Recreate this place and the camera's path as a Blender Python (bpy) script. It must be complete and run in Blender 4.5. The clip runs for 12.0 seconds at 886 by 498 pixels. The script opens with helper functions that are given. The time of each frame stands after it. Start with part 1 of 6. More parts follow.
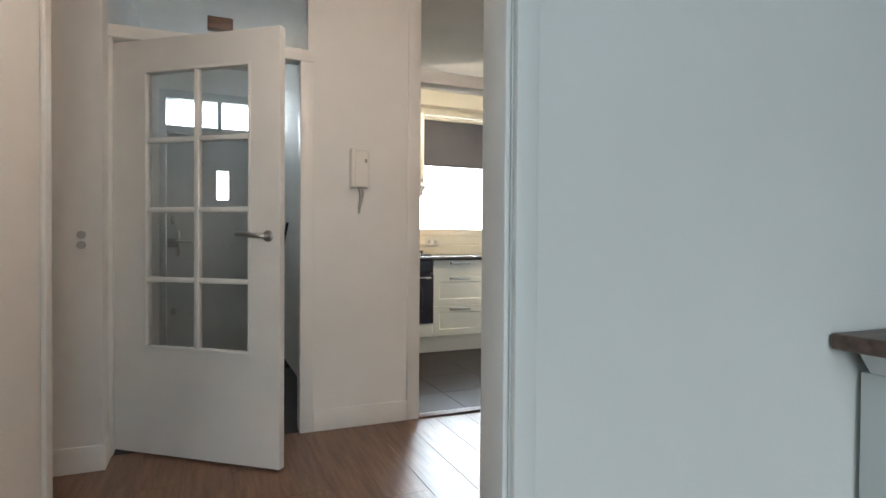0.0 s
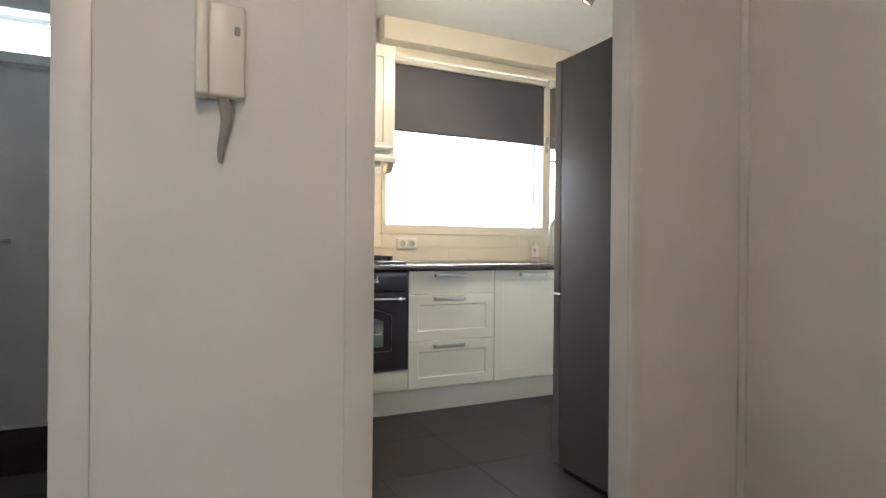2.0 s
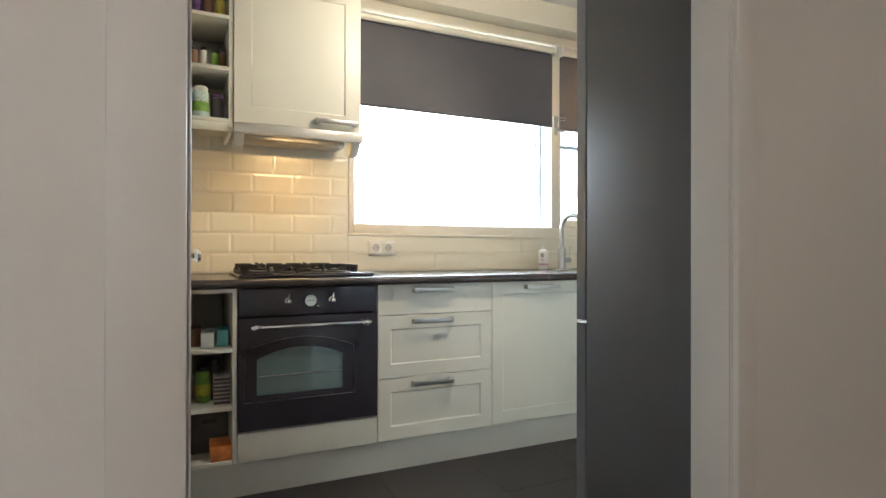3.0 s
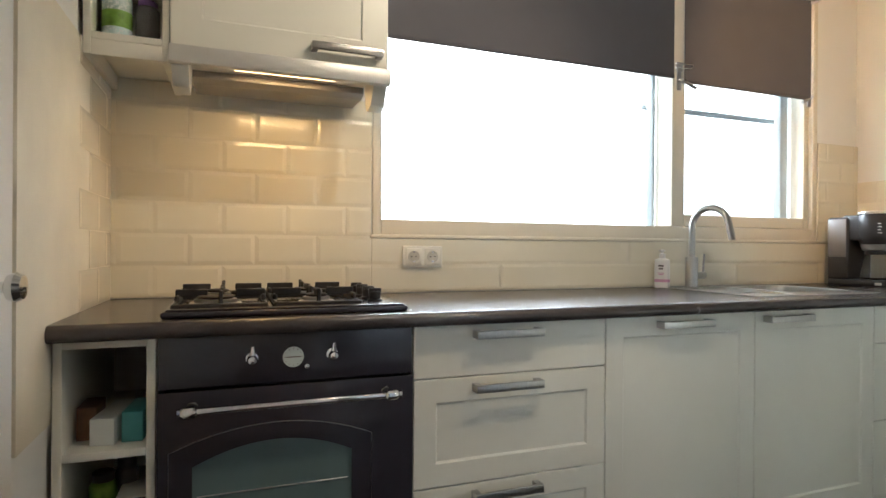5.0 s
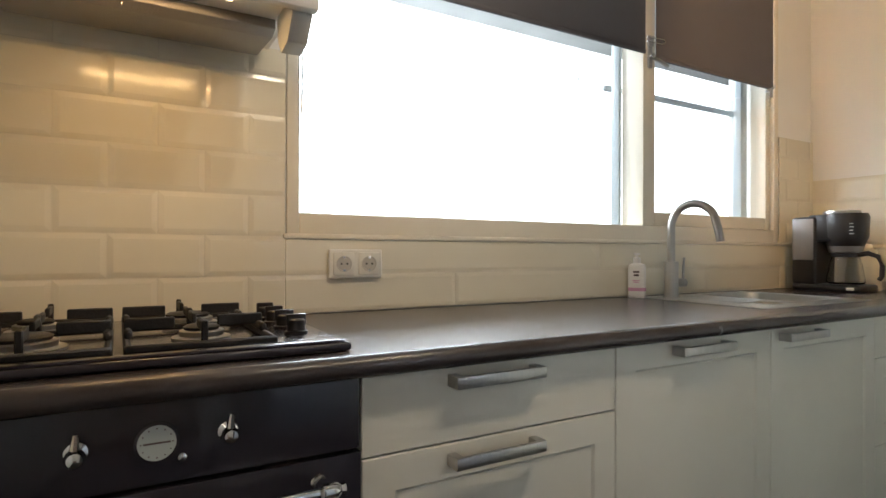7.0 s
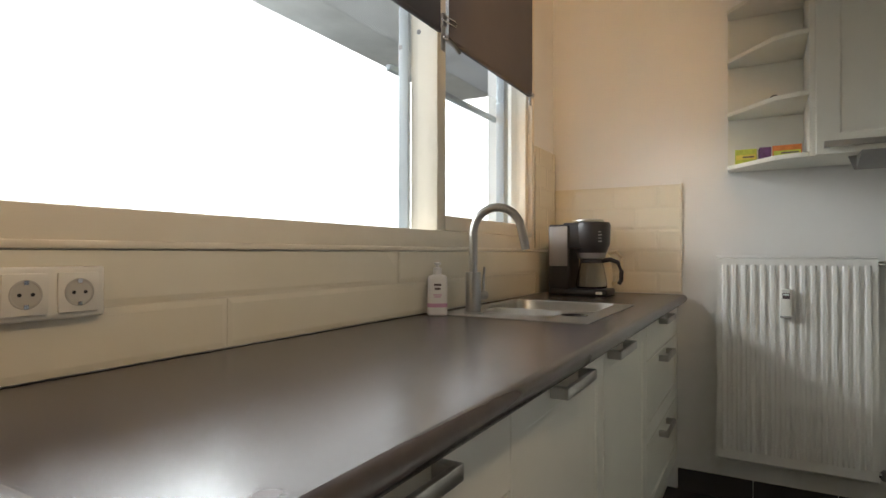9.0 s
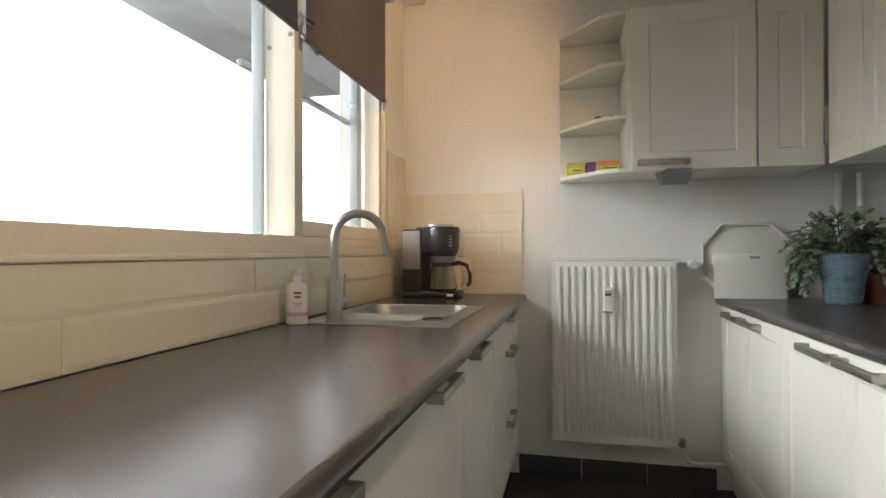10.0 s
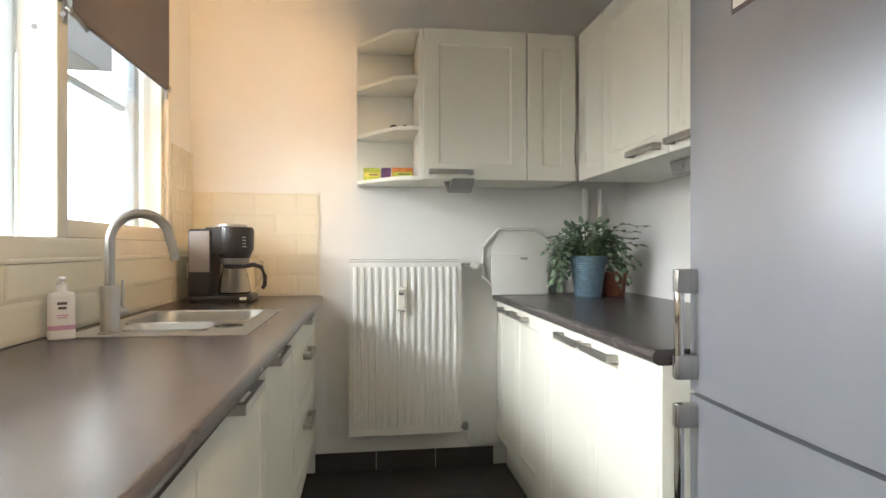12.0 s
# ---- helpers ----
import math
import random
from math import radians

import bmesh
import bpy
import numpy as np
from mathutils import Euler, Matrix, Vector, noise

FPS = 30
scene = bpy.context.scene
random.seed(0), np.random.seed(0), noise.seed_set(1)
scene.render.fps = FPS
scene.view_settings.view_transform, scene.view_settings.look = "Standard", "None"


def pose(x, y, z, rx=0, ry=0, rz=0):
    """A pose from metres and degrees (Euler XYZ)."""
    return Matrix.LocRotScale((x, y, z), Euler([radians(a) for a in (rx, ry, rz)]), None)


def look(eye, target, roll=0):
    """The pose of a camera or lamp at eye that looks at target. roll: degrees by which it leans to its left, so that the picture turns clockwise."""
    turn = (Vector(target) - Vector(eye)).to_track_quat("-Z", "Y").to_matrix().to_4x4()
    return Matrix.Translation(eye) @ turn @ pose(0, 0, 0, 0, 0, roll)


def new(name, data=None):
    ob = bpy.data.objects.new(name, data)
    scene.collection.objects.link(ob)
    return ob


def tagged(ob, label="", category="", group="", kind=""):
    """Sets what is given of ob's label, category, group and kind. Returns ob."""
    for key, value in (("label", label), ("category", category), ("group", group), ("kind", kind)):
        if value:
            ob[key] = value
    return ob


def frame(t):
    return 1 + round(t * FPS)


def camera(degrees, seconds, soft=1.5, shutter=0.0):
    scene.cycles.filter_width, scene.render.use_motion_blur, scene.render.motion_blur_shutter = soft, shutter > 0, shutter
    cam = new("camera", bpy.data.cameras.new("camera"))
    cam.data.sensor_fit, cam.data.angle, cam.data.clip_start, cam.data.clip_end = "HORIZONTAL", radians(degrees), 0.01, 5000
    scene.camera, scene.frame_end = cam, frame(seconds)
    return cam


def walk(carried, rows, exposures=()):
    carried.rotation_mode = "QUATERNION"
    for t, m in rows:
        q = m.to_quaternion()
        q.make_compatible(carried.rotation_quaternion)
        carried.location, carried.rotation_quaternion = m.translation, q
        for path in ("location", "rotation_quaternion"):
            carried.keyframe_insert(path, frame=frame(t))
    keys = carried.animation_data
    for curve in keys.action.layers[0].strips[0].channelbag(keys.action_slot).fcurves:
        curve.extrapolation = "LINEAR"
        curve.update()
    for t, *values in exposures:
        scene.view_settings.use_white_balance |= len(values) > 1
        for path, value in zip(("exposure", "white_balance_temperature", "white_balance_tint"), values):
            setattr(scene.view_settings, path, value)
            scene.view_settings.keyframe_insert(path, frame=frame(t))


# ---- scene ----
cam = camera(76.7, 12.0)
PATH = [
    (0, (-1.178, -5.463, 1.058), (-0.394, -3.623, 1.028), 0.4),
    (0.5, (-1.051, -5.015, 1.055), (-0.261, -3.178, 1.03), 0.2),
    (0.8, (-0.967, -4.722, 1.046), (-0.166, -2.89, 1.021), 0.6),
    (1, (-0.891, -4.545, 1.047), (-0.078, -2.718, 1.02), 0.4),
    (1.5, (-0.681, -4.124, 1.024), (0.165, -2.312, 1.006), 0.5),
    (1.6, (-0.631, -4.049, 1.026), (0.216, -2.237, 1.009), 0.4),
    (2, (-0.463, -3.739, 1.02), (0.394, -1.932, 1.013), 0.5),
    (2.5, (-0.211, -3.373, 1.023), (0.649, -1.567, 1.014), 0.2),
    (2.6, (-0.167, -3.3, 1.023), (0.694, -1.495, 1.016), 0.0),
    (3, (-0.013, -3.029, 1.028), (0.837, -1.218, 1.034), 0.1),
    (3.2, (0.044, -2.911, 1.013), (0.89, -1.099, 1.031), -0.2),
    (4.8, (0.342, -2.072, 1.06), (1.05, -0.202, 1.064), 0.3),
    (5, (0.36, -1.989, 1.077), (1.061, -0.116, 1.072), 0.4),
    (5.5, (0.412, -1.794, 1.071), (1.093, 0.086, 1.065), 0.5),
    (6, (0.429, -1.614, 1.071), (1.152, 0.251, 1.072), 0.5),
    (6.5, (0.442, -1.536, 1.075), (1.278, 0.281, 1.082), 0.4),
    (7, (0.447, -1.474, 1.079), (1.454, 0.255, 1.086), 0.2),
    (7.2, (0.452, -1.436, 1.088), (1.535, 0.245, 1.074), 0.3),
    (8.8, (0.585, -0.968, 1.098), (2.271, 0.107, 1.113), 0.2),
    (9, (0.578, -0.942, 1.105), (2.316, 0.046, 1.118), 0.1),
    (9.5, (0.554, -0.901, 1.112), (2.416, -0.172, 1.125), -0.1),
    (10, (0.545, -0.876, 1.126), (2.492, -0.421, 1.137), -0.2),
    (10.5, (0.526, -0.866, 1.125), (2.514, -0.649, 1.135), -0.1),
    (11, (0.514, -0.858, 1.136), (2.514, -0.848, 1.14), -0.2),
    (11.5, (0.505, -0.853, 1.141), (2.499, -1.01, 1.144), -0.1),
    (12, (0.494, -0.857, 1.148), (2.475, -1.129, 1.147), -0.0),
]
walk(cam, [(t, look(eye, target, roll)) for t, eye, target, roll in PATH], [
    (0, 0.50, 6050, 6), (0.5, 0.45, 6350, 10), (1, 0.55, 6400, 11), (2, 0.50, 6000, 7), (2.5, 0.48, 6000, 6), (3.2, 0.42, 5800, 4), (5, 0.0, 6000, 7),
    (6, -0.25, 6150, 8), (7.2, -0.46, 6250, 9), (8.8, -0.8, 6600, 10), (9.5, -0.7, 6700, 10), (10.5, -0.22, 6700, 11), (12, 0.22, 6600, 10)])

# ---- world, sun and large lights ----
world = bpy.data.worlds.new("world")
scene.world = world
world.use_nodes = True
_n = world.node_tree.nodes
_sky = _n.new("ShaderNodeTexSky")
_sky.sky_type, _sky.sun_disc = "NISHITA", False
_sky.sun_elevation, _sky.sun_rotation, _sky.dust_density = radians(38), radians(200), 3.0
_n["Background"].inputs["Strength"].default_value = 0.12
world.node_tree.links.new(_sky.outputs[0], _n["Background"].inputs["Color"])


def lamp(name, kind, place, target, power, colour, size=0.1, size_y=None, spot=90.0, blend=0.5):
    data = bpy.data.lights.new(name, kind)
    data.energy, data.color = power, colour
    if kind == "AREA":
        data.shape, data.size, data.size_y = "RECTANGLE", size, size_y or size
        data.spread = radians(spot if spot != 90.0 else 180.0)
    elif kind == "SUN":
        data.angle = radians(size)
    else:
        data.shadow_soft_size = size
    if kind == "SPOT":
        data.spot_size, data.spot_blend = radians(spot), blend
    ob = new(name, data)
    ob.matrix_world = look(place, target)
    return tagged(ob, kind="structure")


lamp("sun", "SUN", (-4, 6, 8), (0, 0, 0), 0.8, (1.0, 0.96, 0.9), 15.0)
DAY = (0.88, 0.95, 1.0)
lamp("kitchen_window_light", "AREA", (1.95, 2.75, 2.78), (1.95, 0.0, 1.45), 250, DAY, 3.4, 0.9)
lamp("entrance_window_light", "AREA", (-1.03, 0.22, 2.16), (-1.03, -1.5, 1.2), 5, DAY, 0.8, 0.25)
lamp("living_window_light", "AREA", (-2.2, -9.3, 1.5), (-1.6, -5.0, 1.2), 46, (0.66, 0.86, 1.0), 3.5, 1.7)
WARM = (1.0, 0.64, 0.32)

# ---- materials ----
def material(name, colour, rough=0.5, metal=0.0, bump=0.0, bump_scale=60.0, vary=0.06, vary_scale=3.0, grain=None,
             coat=0.0, spec=0.5, random_vary=0.0, rough_vary=0.0, second=None, second_amount=0.0):
    m = bpy.data.materials.new(name)
    m.use_nodes = True
    t = m.node_tree
    N, L = t.nodes, t.links
    b = N["Principled BSDF"]
    b.inputs["Roughness"].default_value, b.inputs["Metallic"].default_value = rough, metal
    b.inputs["Specular IOR Level"].default_value = spec
    b.inputs["Coat Weight"].default_value = coat
    tc = N.new("ShaderNodeTexCoord")
    mp = N.new("ShaderNodeMapping")
    L.new(tc.outputs["Object"], mp.inputs[0])
    if grain:
        mp.inputs["Scale"].default_value = grain
    n1 = N.new("ShaderNodeTexNoise")
    n1.inputs["Scale"].default_value, n1.inputs["Detail"].default_value = vary_scale, 6.0
    L.new(mp.outputs[0], n1.inputs["Vector"])
    ramp = N.new("ShaderNodeValToRGB")
    lo = [max(0.0, c * (1 - vary * 2)) for c in colour]
    hi = [min(1.0, c * (1 + vary)) for c in colour]
    ramp.color_ramp.elements[0].position, ramp.color_ramp.elements[1].position = 0.3, 0.7
    ramp.color_ramp.elements[0].color, ramp.color_ramp.elements[1].color = (*lo, 1), (*hi, 1)
    L.new(n1.outputs["Fac"], ramp.inputs[0])
    out = ramp.outputs[0]
    if second:
        n3 = N.new("ShaderNodeTexNoise")
        n3.inputs["Scale"].default_value, n3.inputs["Detail"].default_value = vary_scale * 9, 8.0
        L.new(mp.outputs[0], n3.inputs["Vector"])
        r3 = N.new("ShaderNodeValToRGB")
        r3.color_ramp.elements[0].position, r3.color_ramp.elements[1].position = 0.45, 0.65
        r3.color_ramp.elements[1].color = (second_amount,) * 3 + (1,)
        L.new(n3.outputs["Fac"], r3.inputs[0])
        mix = N.new("ShaderNodeMix")
        mix.data_type = "RGBA"
        L.new(r3.outputs[0], mix.inputs["Factor"])
        L.new(out, mix.inputs["A"])
        mix.inputs["B"].default_value = (*second, 1)
        out = mix.outputs["Result"]
    if random_vary:
        oi = N.new("ShaderNodeObjectInfo")
        hsv = N.new("ShaderNodeHueSaturation")
        mr = N.new("ShaderNodeMapRange")
        mr.inputs["To Min"].default_value, mr.inputs["To Max"].default_value = 1 - random_vary, 1 + random_vary
        L.new(oi.outputs["Random"], mr.inputs["Value"])
        L.new(mr.outputs[0], hsv.inputs["Value"])
        L.new(out, hsv.inputs["Color"])
        out = hsv.outputs[0]
    L.new(out, b.inputs["Base Color"])
    if rough_vary:
        mr = N.new("ShaderNodeMapRange")
        mr.inputs["To Min"].default_value, mr.inputs["To Max"].default_value = rough - rough_vary, rough + rough_vary
        L.new(n1.outputs["Fac"], mr.inputs["Value"])
        L.new(mr.outputs[0], b.inputs["Roughness"])
    if bump:
        n2 = N.new("ShaderNodeTexNoise")
        n2.inputs["Scale"].default_value, n2.inputs["Detail"].default_value = bump_scale, 4.0
        L.new(mp.outputs[0], n2.inputs["Vector"])
        bp = N.new("ShaderNodeBump")
        bp.inputs["Strength"].default_value, bp.inputs["Distance"].default_value = bump, 0.004
        L.new(n2.outputs["Fac"], bp.inputs["Height"])
        L.new(bp.outputs[0], b.inputs["Normal"])
    return m


def glass(name, tint=(1, 1, 1), rough=0.0):
    m = bpy.data.materials.new(name)
    m.use_nodes = True
    b = m.node_tree.nodes["Principled BSDF"]
    b.inputs["Base Color"].default_value = (*tint, 1)
    b.inputs["Transmission Weight"].default_value = 1.0
    b.inputs["Roughness"].default_value = rough
    b.inputs["IOR"].default_value = 1.45
    return m


def glow(name, colour, strength):
    m = bpy.data.materials.new(name)
    m.use_nodes = True
    b = m.node_tree.nodes["Principled BSDF"]
    b.inputs["Base Color"].default_value = (*colour, 1)
    b.inputs["Emission Color"].default_value = (*colour, 1)
    b.inputs["Emission Strength"].default_value = strength
    return m


M_WALL = material("white_plaster", (0.80, 0.79, 0.76), 0.8, bump=0.12, bump_scale=90, vary=0.03, vary_scale=1.5)
M_CEIL = material("ceiling_paint", (0.82, 0.81, 0.78), 0.85, bump=0.1, bump_scale=70, vary=0.03)
M_PAINT = material("white_gloss_paint", (0.80, 0.79, 0.76), 0.42, bump=0.05, bump_scale=25, vary=0.03, rough_vary=0.06)
M_CREAM = material("cream_window_paint", (0.80, 0.74, 0.62), 0.35, bump=0.05, bump_scale=25, vary=0.03)
M_FRONT = material("cream_cabinet_lacquer", (0.78, 0.76, 0.67), 0.33, bump=0.03, bump_scale=140, vary=0.02, rough_vary=0.05)
M_CARCASS = material("white_melamine", (0.74, 0.72, 0.66), 0.45, vary=0.03)
M_WORKTOP = material("dark_laminate", (0.064, 0.053, 0.053), 0.26, bump=0.02, bump_scale=160, vary=0.14, vary_scale=9, rough_vary=0.03, spec=0.65)
M_TILE = material("cream_glazed_tile", (0.78, 0.73, 0.60), 0.17, bump=0.03, bump_scale=12, vary=0.02, random_vary=0.03, coat=0.12)
M_GROUT = material("tile_grout", (0.74, 0.69, 0.57), 0.85, bump=0.2, bump_scale=300, vary=0.08)
M_FLOORTILE = material("charcoal_floor_tile", (0.056, 0.050, 0.051), 0.60, bump=0.12, bump_scale=80, vary=0.12, vary_scale=5, random_vary=0.08, rough_vary=0.08)
M_FLOORGROUT = material("dark_floor_grout", (0.046, 0.042, 0.042), 0.9, bump=0.2, bump_scale=200)
M_OAK = material("brown_laminate_plank", (0.24, 0.135, 0.082), 0.36, bump=0.08, bump_scale=30, vary=0.22, vary_scale=4, grain=(0.8, 9, 1), random_vary=0.12, second=(0.12, 0.065, 0.04), second_amount=0.45)
M_STEEL = material("brushed_steel", (0.50, 0.485, 0.46), 0.34, 1.0, bump=0.06, bump_scale=60, vary=0.05, grain=(40, 1, 1), rough_vary=0.06)
M_STEELV = material("brushed_steel_upright", (0.50, 0.49, 0.47), 0.28, 1.0, vary=0.04, bump=0.03, bump_scale=50, grain=(40, 40, 1))
M_CHROME = material("chrome", (0.80, 0.80, 0.80), 0.10, 1.0, vary=0.02)
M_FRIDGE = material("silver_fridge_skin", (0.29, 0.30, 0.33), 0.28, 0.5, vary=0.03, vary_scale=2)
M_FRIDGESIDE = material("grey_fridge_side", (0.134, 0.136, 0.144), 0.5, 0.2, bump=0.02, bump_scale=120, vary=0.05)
M_BLACK = material("black_enamel", (0.033, 0.030, 0.041), 0.22, bump=0.02, bump_scale=30, vary=0.1, coat=0.4)
M_MATT = material("matt_black_iron", (0.018, 0.017, 0.017), 0.55, bump=0.25, bump_scale=180, vary=0.2)
M_PLASTIC = material("black_plastic", (0.020, 0.018, 0.019), 0.32, bump=0.05, bump_scale=200, vary=0.1)
M_SOCKET = material("white_plastic", (0.78, 0.76, 0.70), 0.30, vary=0.02)
M_BLIND = material("dark_blind_fabric", (0.112, 0.107, 0.122), 0.9, bump=0.06, bump_scale=400, vary=0.03, vary_scale=6)
M_RAD = material("radiator_enamel", (0.78, 0.77, 0.73), 0.42, vary=0.02)
M_GLASS = glass("clear_glass")
M_MESHGREY = material("grease_filter", (0.35, 0.34, 0.33), 0.4, 0.8, bump=0.4, bump_scale=300, vary=0.15)
M_LAMP = glow("warm_lamp", (1.0, 0.62, 0.28), 8.0)
M_DARKWOOD = material("dark_stained_wood", (0.13, 0.075, 0.055), 0.4, bump=0.1, bump_scale=30, vary=0.25, vary_scale=5, grain=(1, 10, 10))
M_SIDEPAINT = material("grey_white_paint", (0.66, 0.68, 0.66), 0.4, vary=0.03)

# ---- mesh helpers ----
def part(name, bm, mat, parent=None, label="", smooth=True, kind=""):
    me = bpy.data.meshes.new(name)
    bm.normal_update()
    bm.to_mesh(me)
    bm.free()
    for m in mat if isinstance(mat, (list, tuple)) else [mat]:
        me.materials.append(m)
    ob = new(name, me)
    if smooth:
        me.shade_smooth()
        me.set_sharp_from_angle(angle=radians(38))
    if parent is not None:
        ob.parent = parent
    if label or kind:
        tagged(ob, label=label, kind=kind)
    return ob


def thing(name, label, category, group="", kind="", at=(0, 0, 0), turn=0):
    ob = new(name)
    ob.matrix_basis = pose(*at, 0, 0, turn)
    ob.empty_display_size = 0.1
    return tagged(ob, label=label, category=category, group=group, kind=kind)


def box(x0, y0, z0, x1, y1, z1, bevel=0.0, seg=2, bm=None):
    own = bmesh.new()
    bmesh.ops.create_cube(own, size=1.0, matrix=Matrix.Translation(((x0 + x1) / 2, (y0 + y1) / 2, (z0 + z1) / 2)) @ Matrix.Diagonal((abs(x1 - x0), abs(y1 - y0), abs(z1 - z0), 1)))
    if bevel:
        bmesh.ops.bevel(own, geom=own.edges[:], offset=bevel, segments=seg, affect="EDGES", profile=0.5, clamp_overlap=True)
    return join(bm, own)


def join(bm, own):
    if bm is None:
        return own
    me = bpy.data.meshes.new("tmp")
    own.to_mesh(me)
    own.free()
    bm.from_mesh(me)
    bpy.data.meshes.remove(me)
    return bm


def rod(a, b, r, r2=None, seg=16, bm=None, bevel=0.0):
    a, b = Vector(a), Vector(b)
    own = bmesh.new()
    m = Matrix.Translation((a + b) / 2) @ (b - a).to_track_quat("Z", "Y").to_matrix().to_4x4()
    bmesh.ops.create_cone(own, cap_ends=True, segments=seg, radius1=r, radius2=r if r2 is None else r2, depth=(b - a).length, matrix=m)
    if bevel:
        caps = [e for e in own.edges if any(len(f.verts) > 4 for f in e.link_faces)]
        bmesh.ops.bevel(own, geom=caps, offset=bevel, segments=2, affect="EDGES", profile=0.5)
    return join(bm, own)


def lathe(profile, seg=24, at=(0, 0, 0), bm=None, m=None):
    """Turns (radius, height) pairs round the z axis."""
    own = bmesh.new()
    rings = []
    for r, h in profile:
        rings.append([own.verts.new((max(r, 1e-4) * math.cos(2 * math.pi * i / seg), max(r, 1e-4) * math.sin(2 * math.pi * i / seg), h)) for i in range(seg)])
    for a, b in zip(rings, rings[1:]):
        for i in range(seg):
            own.faces.new((a[i], a[(i + 1) % seg], b[(i + 1) % seg], b[i]))
    own.faces.new(rings[0][::-1])
    own.faces.new(rings[-1])
    own.transform(Matrix.Translation(at) @ (m or Matrix()))
    bmesh.ops.recalc_face_normals(own, faces=own.faces[:])
    return join(bm, own)


def tube(points, r, seg=10, bm=None, closed=False):
    """A round bar along a chain of points."""
    own = bmesh.new()
    P = [Vector(p) for p in points]
    rings = []
    up = Vector((0.13, 0.21, 0.97))
    n = len(P)
    for i, p in enumerate(P):
        d = (P[(i + 1) % n] - P[i - 1]) if closed or 0 < i < n - 1 else (P[1] - P[0] if i == 0 else P[-1] - P[-2])
        d.normalize()
        u = d.cross(up)
        if u.length < 0.05:
            u = d.cross(Vector((1, 0, 0)))
        u.normalize()
        v = d.cross(u)
        rr = r(i / (n - 1)) if callable(r) else r
        rings.append([own.verts.new(p + u * rr * math.cos(2 * math.pi * k / seg) + v * rr * math.sin(2 * math.pi * k / seg)) for k in range(seg)])
    for a, b in zip(rings, rings[1:] + ([rings[0]] if closed else [])):
        for k in range(seg):
            own.faces.new((a[k], a[(k + 1) % seg], b[(k + 1) % seg], b[k]))
    if not closed:
        own.faces.new(rings[0][::-1])
        own.faces.new(rings[-1])
    bmesh.ops.recalc_face_normals(own, faces=own.faces[:])
    return join(bm, own)


def extrude_outline(outline, depth, axis="y", bm=None, bevel=0.0):
    """A flat outline of (u, v) pairs made solid along an axis: y: (x, z), z: (x, y), x: (y, z)."""
    own = bmesh.new()
    def put(u, v, w):
        return {"y": (u, w, v), "z": (u, v, w), "x": (w, u, v)}[axis]
    a = [own.verts.new(put(u, v, 0)) for u, v in outline]
    b = [own.verts.new(put(u, v, depth)) for u, v in outline]
    own.faces.new(a)
    own.faces.new(b[::-1])
    for i in range(len(a)):
        j = (i + 1) % len(a)
        own.faces.new((a[j], a[i], b[i], b[j]))
    bmesh.ops.recalc_face_normals(own, faces=own.faces[:])
    if bevel:
        bmesh.ops.bevel(own, geom=own.edges[:], offset=bevel, segments=2, affect="EDGES", profile=0.5, clamp_overlap=True)
    return join(bm, own)


def wall_with_holes(a0, a1, z0, z1, holes, fixed0, fixed1, axis):
    """A thick wall cut by rectangular openings; axis 'x': it runs along x between y=fixed0 and fixed1."""
    bm = bmesh.new()
    us = sorted({a0, a1, *[h[0] for h in holes], *[h[1] for h in holes]})
    zs = sorted({z0, z1, *[h[2] for h in holes], *[h[3] for h in holes]})
    solid = lambda i, j: (0 <= i < len(us) - 1 and 0 <= j < len(zs) - 1 and not any(h[0] < (us[i] + us[i + 1]) / 2 < h[1] and h[2] < (zs[j] + zs[j + 1]) / 2 < h[3] for h in holes))
    def quad(*pts):
        vs = []
        for u, w, z in pts:
            vs.append(bm.verts.new((u, w, z) if axis == "x" else (w, u, z)))
        bm.faces.new(vs)
    for i in range(len(us) - 1):
        for j in range(len(zs) - 1):
            if not solid(i, j):
                continue
            u0, u1, w0, w1, f0, f1 = us[i], us[i + 1], zs[j], zs[j + 1], fixed0, fixed1
            quad((u0, f0, w0), (u1, f0, w0), (u1, f0, w1), (u0, f0, w1))
            quad((u1, f1, w0), (u0, f1, w0), (u0, f1, w1), (u1, f1, w1))
            if not solid(i - 1, j):
                quad((u0, f1, w0), (u0, f0, w0), (u0, f0, w1), (u0, f1, w1))
            if not solid(i + 1, j):
                quad((u1, f0, w0), (u1, f1, w0), (u1, f1, w1), (u1, f0, w1))
            if not solid(i, j - 1):
                quad((u0, f1, w0), (u1, f1, w0), (u1, f0, w0), (u0, f0, w0))
            if not solid(i, j + 1):
                quad((u0, f0, w1), (u1, f0, w1), (u1, f1, w1), (u0, f1, w1))
    bmesh.ops.remove_doubles(bm, verts=bm.verts[:], dist=1e-5)
    bmesh.ops.recalc_face_normals(bm, faces=bm.faces[:])
    return bm


def structure(name, bm, mat, label="", category=""):
    return tagged(part(name, bm, mat, smooth=False), label=label, category=category, kind="structure")


